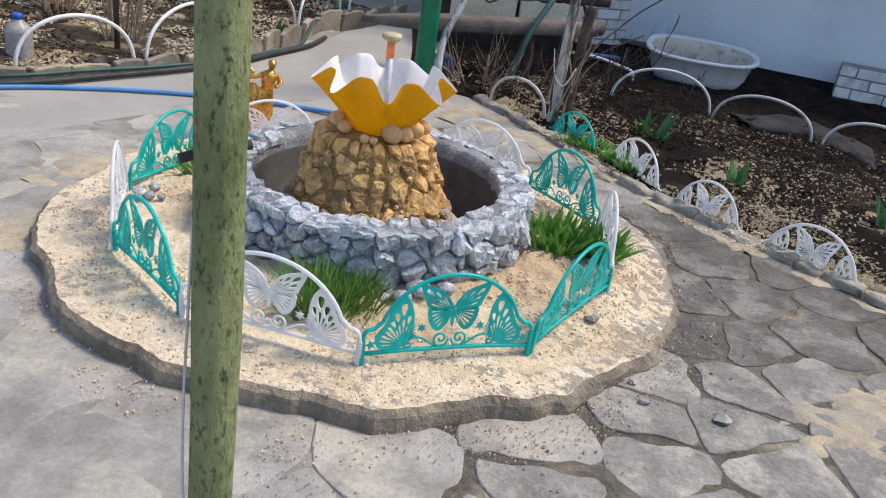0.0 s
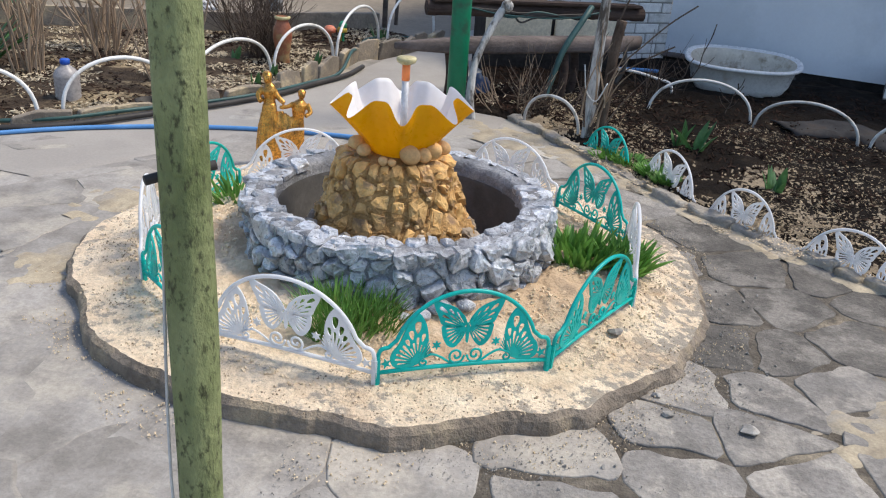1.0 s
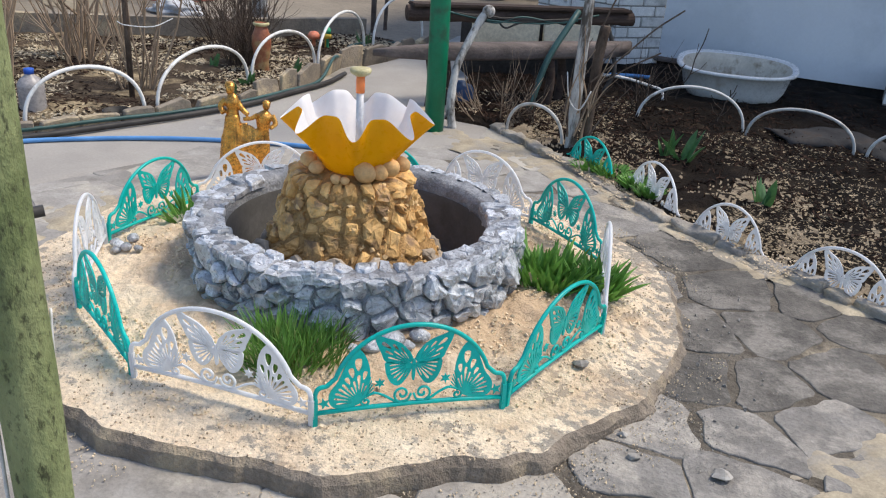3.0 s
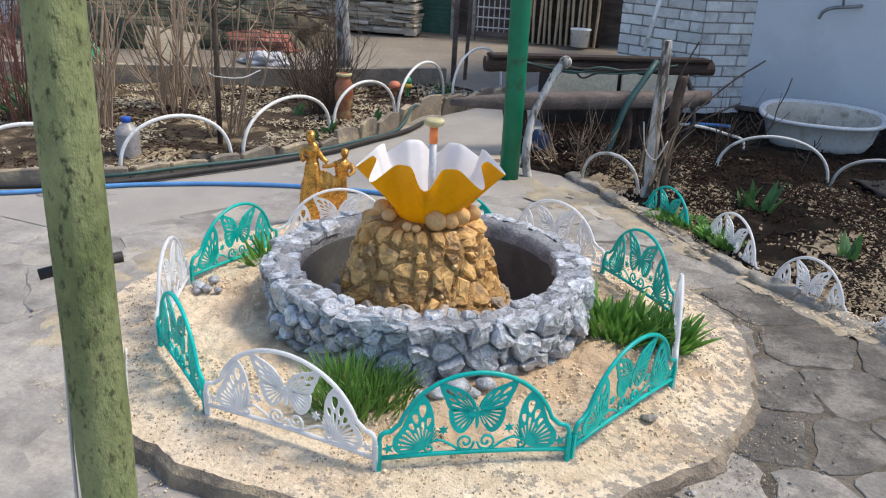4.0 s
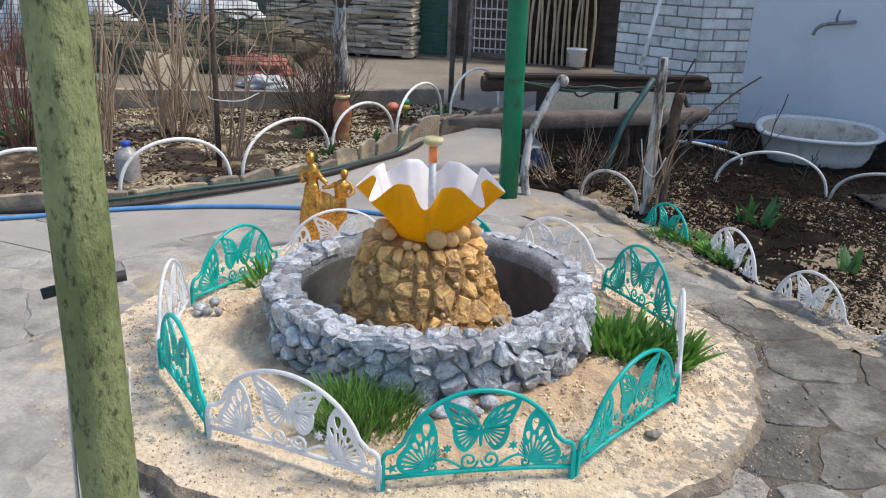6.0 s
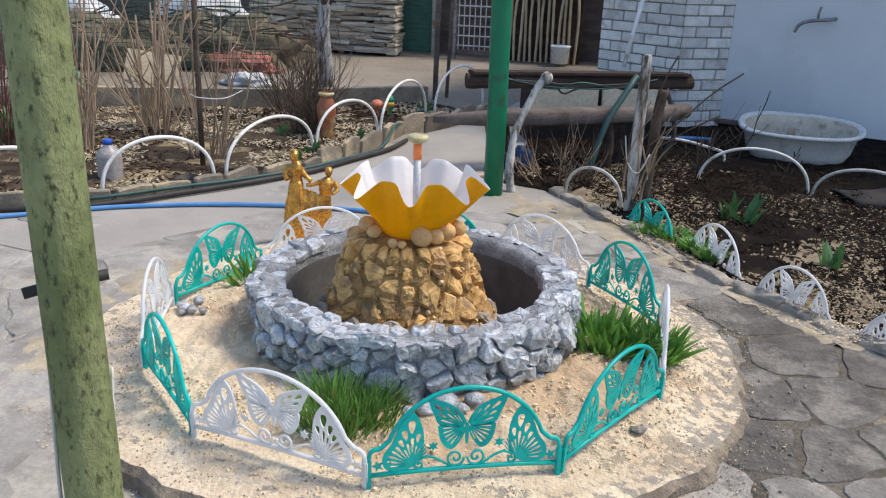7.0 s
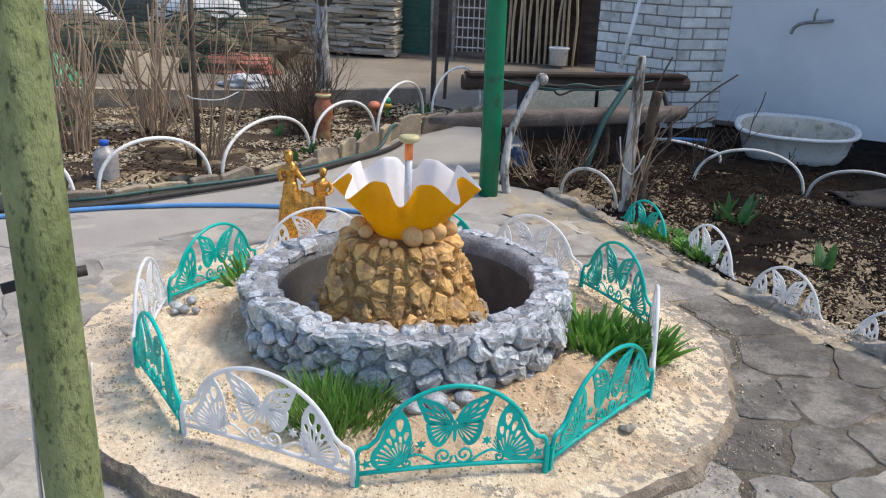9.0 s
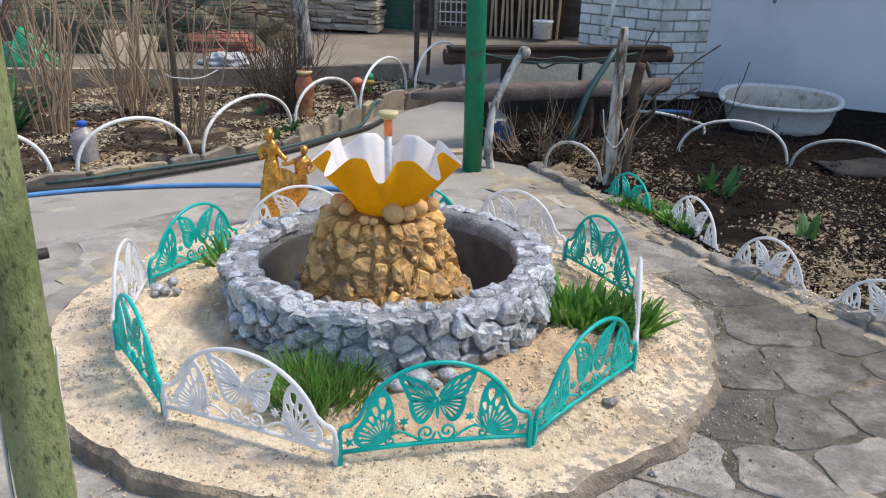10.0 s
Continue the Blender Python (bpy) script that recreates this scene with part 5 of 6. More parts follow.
blob(bm, (-0.041, 0.004, 0.438), 0.023, (1.0, 1.05, 0.85))
tube(bm, smooth_path([(-0.060, -0.004, 0.378), (-0.080, -0.012, 0.345), (-0.066, -0.034, 0.325)], 4), 0.0125, 8)
tube(bm, smooth_path([(-0.002, -0.004, 0.372), (0.012, -0.012, 0.338), (0.038, -0.022, 0.318)], 4), 0.0105, 8)
# folded cloth between the two
tube(bm, [(0.03, 0.02, 0.0), (0.03, 0.02, 0.14), (0.028, 0.02, 0.25)], [0.056, 0.05, 0.03], 10)
for k in range(6):
    x = -0.004 + 0.0135 * k
    tube(bm, smooth_path([(x - 0.004, 0.0 - 0.004 * (k % 2), 0.272 - 0.008 * abs(k - 2)), (x, -0.02 - 0.008 * (k % 2), 0.20), (x + 0.003, -0.028, 0.11), (x + 0.004, -0.03, 0.0)], 3), 0.0155, 8)
# smaller form
tube(bm, [(0.098, -0.004, 0.10), (0.097, -0.004, 0.19), (0.099, 0.0, 0.245), (0.104, 0.0, 0.285), (0.108, 0.0, 0.312), (0.112, 0.0, 0.328), (0.114, 0.0, 0.335)], [0.030, 0.029, 0.027, 0.034, 0.035, 0.020, 0.010], 14)
tube(bm, [(0.084, -0.015, 0.0), (0.086, -0.012, 0.14)], [0.017, 0.017], 8)
tube(bm, [(0.110, -0.012, 0.0), (0.108, -0.008, 0.14)], [0.017, 0.017], 8)
blob(bm, (0.116, -0.004, 0.354), 0.0185, (0.95, 1, 1.12))
blob(bm, (0.117, 0.003, 0.366), 0.0185, (1.05, 1.05, 0.7))
tube(bm, smooth_path([(0.076, 0, 0.312), (0.05, -0.016, 0.298), (0.016, -0.024, 0.298)], 4), 0.0095, 8)
tube(bm, smooth_path([(0.140, 0, 0.312), (0.156, -0.014, 0.278), (0.134, -0.034, 0.262)], 4), 0.0105, 8)
box(bm, (-0.10, -0.08, -0.01), (0.14, 0.08, 0.05), 0.015)
for v in bm.verts:
    v.co += 0.006 * noise.noise_vector(v.co * 30)
tmp = new("statuette", mesh_of(bm, "statuette", M_gold))
mod = tmp.modifiers.new("remesh", "REMESH")
mod.mode, mod.voxel_size, mod.use_smooth_shade = "VOXEL", 0.0038, True
tmp.matrix_world = Matrix.Translation((-1.25, 4.14, 0.0)) @ Matrix.Rotation(radians(14), 4, "Z") @ Matrix.Diagonal((1.18, 1.18, 1.2, 1))
tagged(tmp, "gold-painted statuette of two standing forms on a base", "statuette")


# ---- plants ----
def clump(name, label, x, y, z, count, radius, height, width, material, seed, lean=0.5, category="plant", leaves=False):
    rg = random.Random(seed)
    vs, fs = [], []
    plant = thing(name, label, category, at=Matrix.Translation((x, y, z))) if leaves else None
    for _ in range(count):
        a, r = rg.uniform(0, 6.283), radius * math.sqrt(rg.random())
        p = Vector((r * math.cos(a), r * math.sin(a), -0.01))
        d = Vector((math.cos(a) * lean * r / radius + rg.gauss(0, 0.22), math.sin(a) * lean * r / radius + rg.gauss(0, 0.22), 1)).normalized()
        side = d.cross(Vector((math.cos(a + rg.uniform(-1, 1)), math.sin(a), 0.1))).normalized()
        h = height * rg.uniform(0.55, 1.1)
        w = width * rg.uniform(0.6, 1.15)
        bend = Vector((d.x, d.y, -0.25)) * rg.uniform(0.1, 0.5)
        i = len(vs)
        for k in range(5):
            s = k / 4
            c = p + d * h * s + bend * h * s * s
            ww = w * (0.75 + 0.6 * s - 1.25 * s * s) if k < 4 else 0.0004
            n_ = side.cross(d) * ww * 0.35
            vs.extend([c - side * ww + n_, c - n_ * 0.4, c + side * ww + n_])
        for k in range(4):
            q = i + 3 * k
            fs.extend([(q, q + 1, q + 4, q + 3), (q + 1, q + 2, q + 5, q + 4)])
        if leaves:
            part("leaf", raw("leaf", vs, fs, material, True), material, plant)
            vs, fs = [], []
    if leaves:
        return plant
    ob = new(name, raw(name, vs, fs, material, True))
    ob.location = (x, y, z)
    return tagged(ob, label, category)


clump("grass_clump", "thick dark green grass clump in sand beside the basin", -0.37, 2.31, 0.09, 430, 0.115, 0.185, 0.0052, M_grass, 1, 0.42, "grass")
clump("grass_clump", "thick dark green grass clump in sand beside the basin", -0.26, 2.35, 0.09, 170, 0.075, 0.16, 0.0052, M_grass, 2, 0.42, "grass")
clump("lily_clump", "broad-leaved green lily clump growing in sand", 0.42, 3.16, 0.09, 165, 0.12, 0.185, 0.018, M_lily, 3, 0.5, leaves=True)
clump("lily_clump", "green lily clump beside the white panel", 0.63, 3.14, 0.09, 95, 0.075, 0.155, 0.018, M_lily, 4, 0.5, leaves=True)
clump("lily_clump", "young green lily leaves by the teal panel", -1.18, 3.36, 0.09, 60, 0.085, 0.14, 0.014, M_lily, 5, 0.6, leaves=True)
clump("lily_clump", "young green lily leaves by the teal panel", -1.06, 3.44, 0.09, 45, 0.075, 0.13, 0.014, M_lily, 6, 0.6, leaves=True)
clump("evergreen_plant", "dark green broad-leaved plant among the canes", -4.15, 5.55, 0.04, 34, 0.14, 0.52, 0.034, M_leaf, 7, 0.8, leaves=True)
for k, (x, y, h, c) in enumerate(((1.18, 5.34, 0.26, 11), (1.10, 5.42, 0.2, 6), (-1.80, 6.58, 0.17, 12), (-1.62, 8.2, 0.2, 14), (1.55, 4.62, 0.17, 16), (2.3, 4.3, 0.2, 10), (-2.0, 6.15, 0.13, 8), (-2.02, 5.85, 0.12, 8), (-2.5, 6.6, 0.15, 8))):
    clump("tulip_plant", "young tulip leaves pushing up through the bed", x, y, 0.04, max(5, c // 2), 0.04, h, 0.030, M_leaf, 20 + k, 0.3, leaves=True)
for k, (x, y, r) in enumerate(((0.60, 5.0, 0.08), (0.74, 4.93, 0.09), (0.86, 4.78, 0.07), (0.93, 4.63, 0.06))):
    clump("ground_cover", "low leafy green plant along the kerb", x, y, 0.03, 120, r, 0.07, 0.011, M_lily, 40 + k, 1.0)


def shrub(label, x, y, canes, height, spread, r, material, seed, twigs=2, base=0.12):
    rg = random.Random(seed)
    s = thing("bare_shrub", label, "shrub", at=Matrix.Translation((x, y, 0.0)))
    for _ in range(canes):
        bm = bmesh.new()
        a = rg.uniform(0, 6.283)
        p = [Vector((base * rg.random() * math.cos(a), base * rg.random() * math.sin(a), -0.03))]
        d = Vector((math.cos(a) * spread * rg.random(), math.sin(a) * spread * rg.random(), 1)).normalized()
        h = height * rg.uniform(0.6, 1.15)
        for k in range(6):
            d = (d + Vector((rg.gauss(0, 0.06), rg.gauss(0, 0.06), 0))).normalized()
            p.append(p[-1] + d * h / 6)
        rr = r * rg.uniform(0.6, 1.2)
        tube(bm, p, [rr * (1 - 0.1 * k) for k in range(7)], 5)
        for _ in range(twigs):
            q = p[rg.randrange(2, 6)]
            e = (d + Vector((rg.gauss(0, 0.6), rg.gauss(0, 0.6), rg.gauss(0, 0.3)))).normalized()
            m_ = q + e * rg.uniform(0.08, 0.2)
            tube(bm, [q, m_, m_ + (e + Vector((0, 0, 0.4))).normalized() * rg.uniform(0.05, 0.2)], [rr * 0.5, rr * 0.4, rr * 0.25], 4)
        part("cane", bm, material, s)
    return s


shrub("bare shrub of tall straw-brown canes in the bed", -3.55, 6.35, 12, 1.5, 0.36, 0.019, M_cane, 1)
shrub("bare shrub of thin straw-brown canes among stubs", -3.45, 6.25, 14, 0.8, 0.7, 0.009, M_cane, 31, 2, 0.22)
shrub("bare shrub of thin upright brown canes", -2.70, 5.75, 17, 1.2, 0.40, 0.009, M_cane, 2)
shrub("bare shrub of thin upright brown canes", -3.70, 5.55, 15, 1.3, 0.26, 0.011, M_cane, 3)
shrub("dark twiggy bare shrub before the garden wall", -2.72, 7.55, 46, 0.75, 0.8, 0.006, M_bark, 4, 4, 0.2)
shrub("dark twiggy bare shrub before the garden wall", -2.55, 7.75, 24, 0.9, 0.7, 0.006, M_bark, 5, 4, 0.2)
shrub("dense bundle of dark dry stems behind the jug", -2.34, 6.78, 70, 0.36, 0.25, 0.007, M_bark, 33, 3, 0.13)
shrub("bare shrub with dark red canes", -4.25, 5.4, 20, 1.2, 0.6, 0.008, M_redcane, 6, 3)
shrub("bare shrub with dark red canes", -4.65, 5.95, 18, 1.4, 0.5, 0.009, M_redcane, 7, 3)
shrub("bare shrub of tall straw-brown canes in the bed", -4.4, 6.6, 14, 1.5, 0.4, 0.012, M_cane, 8)
shrub("tangled dry vine stems under the bench", -0.05, 5.95, 16, 0.32, 1.2, 0.006, M_cane, 9, 2, 0.25)
shrub("tangled dry vine stems under the bench", 0.22, 6.1, 16, 0.36, 1.3, 0.006, M_bark, 10, 3, 0.25)
shrub("tangled dark vine stems under the bench", 0.9, 6.9, 14, 0.35, 1.3, 0.006, M_bark, 11, 3, 0.25)
stake = thing("wooden_stake", "dark brown round stake in the shrub bed", "stake")
bm = bmesh.new(); tube(bm, [(-2.62, 5.50, -0.05), (-2.615, 5.5, 0.8), (-2.60, 5.5, 1.9)], 0.020, 10); part("shaft", bm, M_bark, stake, smooth=True)
bm = bmesh.new(); tube(bm, smooth_path([(-2.66, 5.46, 0.55), (-2.60, 5.46, 0.53), (-2.45, 5.55, 0.52), (-2.35, 5.65, 0.57)], 4), 0.004, 5); part("tie", bm, M_wire, stake)

tree = thing("limewashed_tree", "small tree with limewashed trunk behind the bed", "tree", at=Matrix.Translation((-2.80, 8.45, 0)))
bm = bmesh.new(); tube(bm, smooth_path([(0, 0, -0.05), (0.0, 0, 0.4), (-0.02, 0, 0.8), (0.02, 0, 1.3), (0.0, 0, 2.0)], 5), [0.085 - 0.0018 * k for k in range(21)], 14); part("trunk", bm, M_lime, tree, "flaking limewashed bark", True)
for dx, dy, h in ((0.5, 0.1, 1.1), (-0.5, 0.2, 1.2), (0.1, -0.4, 1.3), (0.3, 0.4, 1.0)):
    bm = bmesh.new(); tube(bm, smooth_path([(0, 0, 1.0), (dx * 0.4, dy * 0.4, 1.35), (dx, dy, 1.2 + h)], 5), [0.045 - 0.003 * k for k in range(11)], 8); part("limb", bm, M_bark, tree, smooth=True)

# ---- small things in the back bed ----
jug = thing("clay_jug", "tall reddish-brown glazed clay jug in the bed", "jug", at=Matrix.Translation((-2.09, 6.64, 0.02)) @ Matrix.Diagonal((1.1, 1.1, 1.22, 1)))
bm = bmesh.new()
lathe(bm, [(0.0, 0.0), (0.05, 0.0), (0.056, 0.02), (0.05, 0.07), (0.06, 0.13), (0.072, 0.20), (0.07, 0.25), (0.05, 0.295), (0.043, 0.31), (0.05, 0.325), (0.057, 0.335), (0.05, 0.338), (0.038, 0.32)], 28)
part("body", bm, M_terra, jug, smooth=True)
bm = bmesh.new(); lathe(bm, [(0.050, 0.318), (0.060, 0.326), (0.060, 0.336), (0.050, 0.341)], 28); part("rim", bm, M_cap, jug, "pale worn rim", True)
bottle = thing("water_bottle", "large cloudy plastic water bottle with blue cap", "bottle", at=Matrix.Translation((-2.96, 4.88, 0.03)))
bm = bmesh.new()
prof = [(0.0, 0.0), (0.075, 0.0)]
for k in range(6):
    prof += [(0.083, 0.015 + 0.024 * k), (0.078, 0.027 + 0.024 * k)]
lathe(bm, prof + [(0.083, 0.165), (0.08, 0.185), (0.06, 0.215), (0.03, 0.238), (0.027, 0.25), (0.0, 0.25)], 24)
part("body", bm, M_pet, bottle, smooth=True)
bm = bmesh.new(); lathe(bm, [(0.0, 0.248), (0.030, 0.248), (0.031, 0.278), (0.027, 0.282), (0.0, 0.282)], 20); part("cap", bm, M_bcap, bottle, "blue screw cap", True)
orn = thing("garden_ornament", "small painted ornament of coral, green and yellow caps", "ornament", at=Matrix.Translation((-2.0, 7.9, 0.03)))
for x, y, z, r, m_ in ((-0.05, 0, 0.10, 0.062, M_coral), (0.07, 0.02, 0.11, 0.05, M_ochre), (0.075, 0.02, 0.15, 0.04, M_lgreen)):
    bm = bmesh.new(); lathe(bm, [(0.018, -z), (0.018, 0), (r, -0.01), (r * 0.95, 0.025), (r * 0.6, 0.05), (0.0, 0.06)], 18, (x, y, z)); part("cap", bm, m_, orn, smooth=True)
pot = thing("sunken_pot", "black plastic pot sunk in the bed edge", "pot", at=Matrix.Translation((-2.46, 5.02, 0.05)))
bm = bmesh.new(); lathe(bm, [(0.085, -0.06), (0.095, 0.012), (0.088, 0.012), (0.078, -0.05), (0.0, -0.05)], 24); part("body", bm, M_bhose, pot, smooth=True)

rs = random.Random(77)
for k in range(7):
    bm = round_rock(k + 20, 0.2)
    q = rs.uniform(0.035, 0.055)
    bmesh.ops.scale(bm, vec=(q, q * 0.9, q * 0.75), verts=bm.verts)
    ob = part("painted_stone", bm, M_stone, smooth=True)
    x, y = -0.93 + rs.uniform(-0.07, 0.07), -0.12 + rs.uniform(-0.06, 0.06)
    ob.location = (CX + x, CY + y, sand_z(x, y) + 0.018)
    tagged(ob, "small silver-painted stone on sand", "stone", "small silver stones")
for k, da in enumerate((-0.02, 0.06, 0.15, 0.22, 0.30)):
    bm = round_rock(k + 40, 0.2)
    q = (0.045, 0.06, 0.085, 0.05, 0.06)[k]
    bmesh.ops.scale(bm, vec=(q * 1.2, q * 0.9, q * 0.7), verts=bm.verts)
    ob = part("painted_stone", bm, M_stone, smooth=True)
    x, y = (0.70 + 0.02 * (k % 2)) * math.cos(VIEW + da), (0.70 + 0.02 * (k % 2)) * math.sin(VIEW + da)
    ob.location = (CX + x, CY + y, sand_z(x, y) + q * 0.2)
    tagged(ob, "rounded silver-painted stone at the foot of the basin wall", "stone", "small silver stones")
for k, (x, y, q) in enumerate(((0.575, 2.565, 0.05), (1.0, 2.19, 0.055), (0.75, 2.22, 0.035), (0.72, 2.33, 0.03), (1.3, 1.5, 0.035))):
    bm = hull_rock(rs, 18)
    bmesh.ops.scale(bm, vec=(q * 1.25, q, q * 0.7), verts=bm.verts)
    ob = part("pebble", bm, M_pebble)
    r = math.hypot(x - CX, y - CY)
    ob.location = (x, y, (sand_z(x - CX, y - CY) if r < 1.3 else 0.0) + q * 0.25)
    tagged(ob, "loose grey pebble lying beside the fountain", "pebble", "loose pebbles")


def sand_patch(x, y, rx, ry, rot, seed, label="thin patch of spilled yellow sand"):
    bm = bmesh.new()
    n_ = 44
    grid = [[bm.verts.new((0, 0, 0)) for _ in range(n_ + 1)] for _ in range(n_ + 1)]
    for i in range(n_ + 1):
        for j in range(n_ + 1):
            a, b = 2 * i / n_ - 1, 2 * j / n_ - 1
            h = 0.013 * (1 - (a * a + b * b) * 1.25) + 0.024 * noise.noise((a * rx * 6, b * ry * 6, seed)) + 0.014 * noise.noise((a * rx * 16, b * ry * 16, seed))
            grid[i][j].co = (a * rx, b * ry, max(-0.03, min(h, 0.006 + 0.25 * h)))
    for i in range(n_):
        for j in range(n_):
            bm.faces.new((grid[i][j], grid[i + 1][j], grid[i + 1][j + 1], grid[i][j + 1])).smooth = True
    ob = part("sand_patch", bm, M_spill)
    ob.matrix_world = Matrix.Translation((x, y, 0.0)) @ Matrix.Rotation(rot, 4, "Z")
    tagged(ob, label, "sand", kind="stuff")


sand_patch(1.56, 2.34, 0.36, 0.20, 0.5, 3)
sand_patch(-1.62, 2.75, 0.30, 0.22, 0.9, 12)
sand_patch(0.94, 4.34, 0.80, 0.075, -0.98, 4)
sand_patch(0.38, 4.98, 0.6, 0.12, -0.95, 5)
sand_patch(-0.05, 5.25, 0.5, 0.22, -0.6, 6)
sand_patch(-1.75, 3.5, 0.4, 0.2, 1.2, 8)
sand_patch(1.53, 3.69, 0.6, 0.085, -0.8, 9)

# ---- loose bits round the pole and the bath ----
bm = bmesh.new(); box(bm, (-0.14, -0.06, 0.0), (0.14, 0.06, 0.018), 0.003)
ob = part("loose_board", bm, M_board); ob.matrix_world = Matrix.Translation((-0.66, 6.0, 0.008)) @ Matrix.Rotation(0.5, 4, "Z")
tagged(ob, "short pale board lying behind the green pole", "board")
rt = random.Random(91)
for x, y, h in ((1.28, 7.12, 0.62), (1.20, 7.05, 0.34), (1.55, 6.55, 0.26), (0.95, 6.6, 0.30)):
    stem = thing("dry_stem", "dark dry weed stem standing in the soil", "stem", at=Matrix.Translation((x, y, 0.03)))
    p = [Vector((0.06 * h * k + rt.gauss(0, 0.012), rt.gauss(0, 0.012), h * k / 5 - 0.02)) for k in range(6)]
    bm = bmesh.new(); tube(bm, smooth_path(p, 3), 0.0045, 5); part("stalk", bm, M_bark, stem)
    for k in range(5):
        a = rt.uniform(0, 6.28)
        q = p[1 + k % 4]
        bm = bmesh.new(); tube(bm, [q, q + Vector((math.cos(a) * 0.07, math.sin(a) * 0.07, 0.05)), q + Vector((math.cos(a) * 0.11, math.sin(a) * 0.11, 0.11))], 0.003, 4); part("twig", bm, M_bark, stem)

# ---- sheet at the house foot ----
bm = bmesh.new()
out_a, out_b = [(1.87, 6.49), (2.6, 6.72), (2.84, 6.0)], [(2.0, 6.09), (2.4, 6.18), (2.68, 5.44)]
rows = []
for i in range(25):
    a, b = along(out_a, i / 24), along(out_b, i / 24)
    rows.append([bm.verts.new((a[0] + (b[0] - a[0]) * k / 8, a[1] + (b[1] - a[1]) * k / 8, (0.05 if 0 < k < 8 else 0.02) + 0.03 * noise.noise((i * 0.35, k * 0.5, 8)))) for k in range(9)])
for a, b in zip(rows, rows[1:]):
    for k in range(8):
        bm.faces.new((a[k], a[k + 1], b[k + 1], b[k])).smooth = True
for f in list(bm.faces):
    f.normal_update()
bmesh.ops.solidify(bm, geom=bm.faces[:], thickness=0.012)
tagged(part("roofing_felt", bm, M_felt), "crumpled grey roofing felt lying on the soil", "sheet")

# ---- behind the bench ----
crate = thing("board_crate", "cream board box behind the bench", "box", at=Matrix.Translation((0.12, 7.55, 0)) @ Matrix.Rotation(0.35, 4, "Z"))
for k, x in enumerate((-0.62, 0.02)):
    bm = bmesh.new(); box(bm, (x, -0.02, 0.27), (x + 0.6, 0.02, 0.50), 0.006); part("panel", bm, M_crate, crate)
# body coloured near black to stand in for shade and clutter under the bench
bm = bmesh.new(); box(bm, (-0.62, 0.02, -0.05), (0.62, 0.45, 0.48), 0.01); part("body", bm, M_dark, crate)
tank = thing("plastic_can", "blue plastic can under the bench", "can", at=Matrix.Translation((-0.40, 6.42, 0)))
bm = bmesh.new(); lathe(bm, [(0.0, -0.02), (0.10, -0.02), (0.10, 0.02), (0.10, 0.11), (0.08, 0.14), (0.03, 0.155), (0.03, 0.17), (0.0, 0.17)], 20); part("body", bm, M_dblue, tank, smooth=True)

# ---- yard at the back ----
stack = thing("stone_stack", "dry stack of flat grey-brown slabs in the yard", "stone stack", at=Matrix.Translation((-6.0, 13.6, 0)))
rk = random.Random(41)
slabs = []
for _ in range(10):
    bm = bmesh.new(); box(bm, (-0.5, -0.5, -0.5), (0.5, 0.5, 0.5))
    for v in bm.verts:
        v.co += Vector((rk.uniform(-0.12, 0.12), rk.uniform(-0.1, 0.1), rk.uniform(-0.14, 0.14)))
    slabs.append(mesh_of(bm, "slab", M_slate))
z = 0.0
while z < 1.5:
    h = rk.uniform(0.035, 0.065)
    x = rk.uniform(-0.2, 0.1)
    while x < 2.40:
        w = min(rk.uniform(0.22, 0.62), 2.5 - x)
        ob = new("slab", rk.choice(slabs)); ob.parent = stack
        ob.matrix_local = Matrix.Translation((x + w / 2, rk.uniform(-0.05, 0.05), z + h / 2)) @ Euler((rk.gauss(0, 0.03), rk.gauss(0, 0.03), rk.gauss(0, 0.06))).to_matrix().to_4x4() @ Matrix.Diagonal((w, 0.5, h * 0.95, 1))
        x += w * 0.97
    z += h
shed = thing("shed", "dark low shed with barred front and green net door", "shed", at=Matrix.Translation((-3.66, 13.75, 0)) @ Matrix.Diagonal((1.05, 1.05, 1.05, 1)))
bm = bmesh.new(); box(bm, (0.0, 0.6, -0.05), (4.1, 0.8, 1.25)); part("back_wall", bm, M_old, shed)
bm = bmesh.new(); box(bm, (-0.1, 0.35, 1.25), (4.2, 0.95, 1.3)); part("roof", bm, M_old, shed)
bm = bmesh.new(); box(bm, (0.0, 0.0, 0.02), (0.62, 0.03, 1.4)); part("net_door", bm, M_net, shed, "green net door")
for k in range(19):
    bm = bmesh.new() if k == 0 else bm
    box(bm, (0.01, -0.006, 0.05 + 0.07 * k), (0.61, -0.002, 0.075 + 0.07 * k))
part("net_slats", bm, M_ghose, shed)
for x in (-0.02, 0.64, 0.98):
    bm = bmesh.new(); box(bm, (x, -0.05, -0.05), (x + 0.05, 0.02, 1.45), 0.006); part("post", bm, M_metal, shed)
for k in range(9):
    bm = bmesh.new(); tube(bm, [(1.06 + 0.085 * k, 0.0, 0.05), (1.06 + 0.085 * k, 0.0, 1.4)], 0.010, 6); part("bar", bm, M_pipe, shed)
for k in range(8):
    bm = bmesh.new(); tube(bm, [(1.02, 0.0, 0.16 + 0.15 * k), (1.78, 0.0, 0.16 + 0.15 * k)], 0.012, 6); part("bar", bm, M_pipe, shed)
bm = bmesh.new(); box(bm, (1.0, -0.03, 0.02), (1.80, 0.03, 0.10), 0.005); part("sill", bm, M_old, shed)
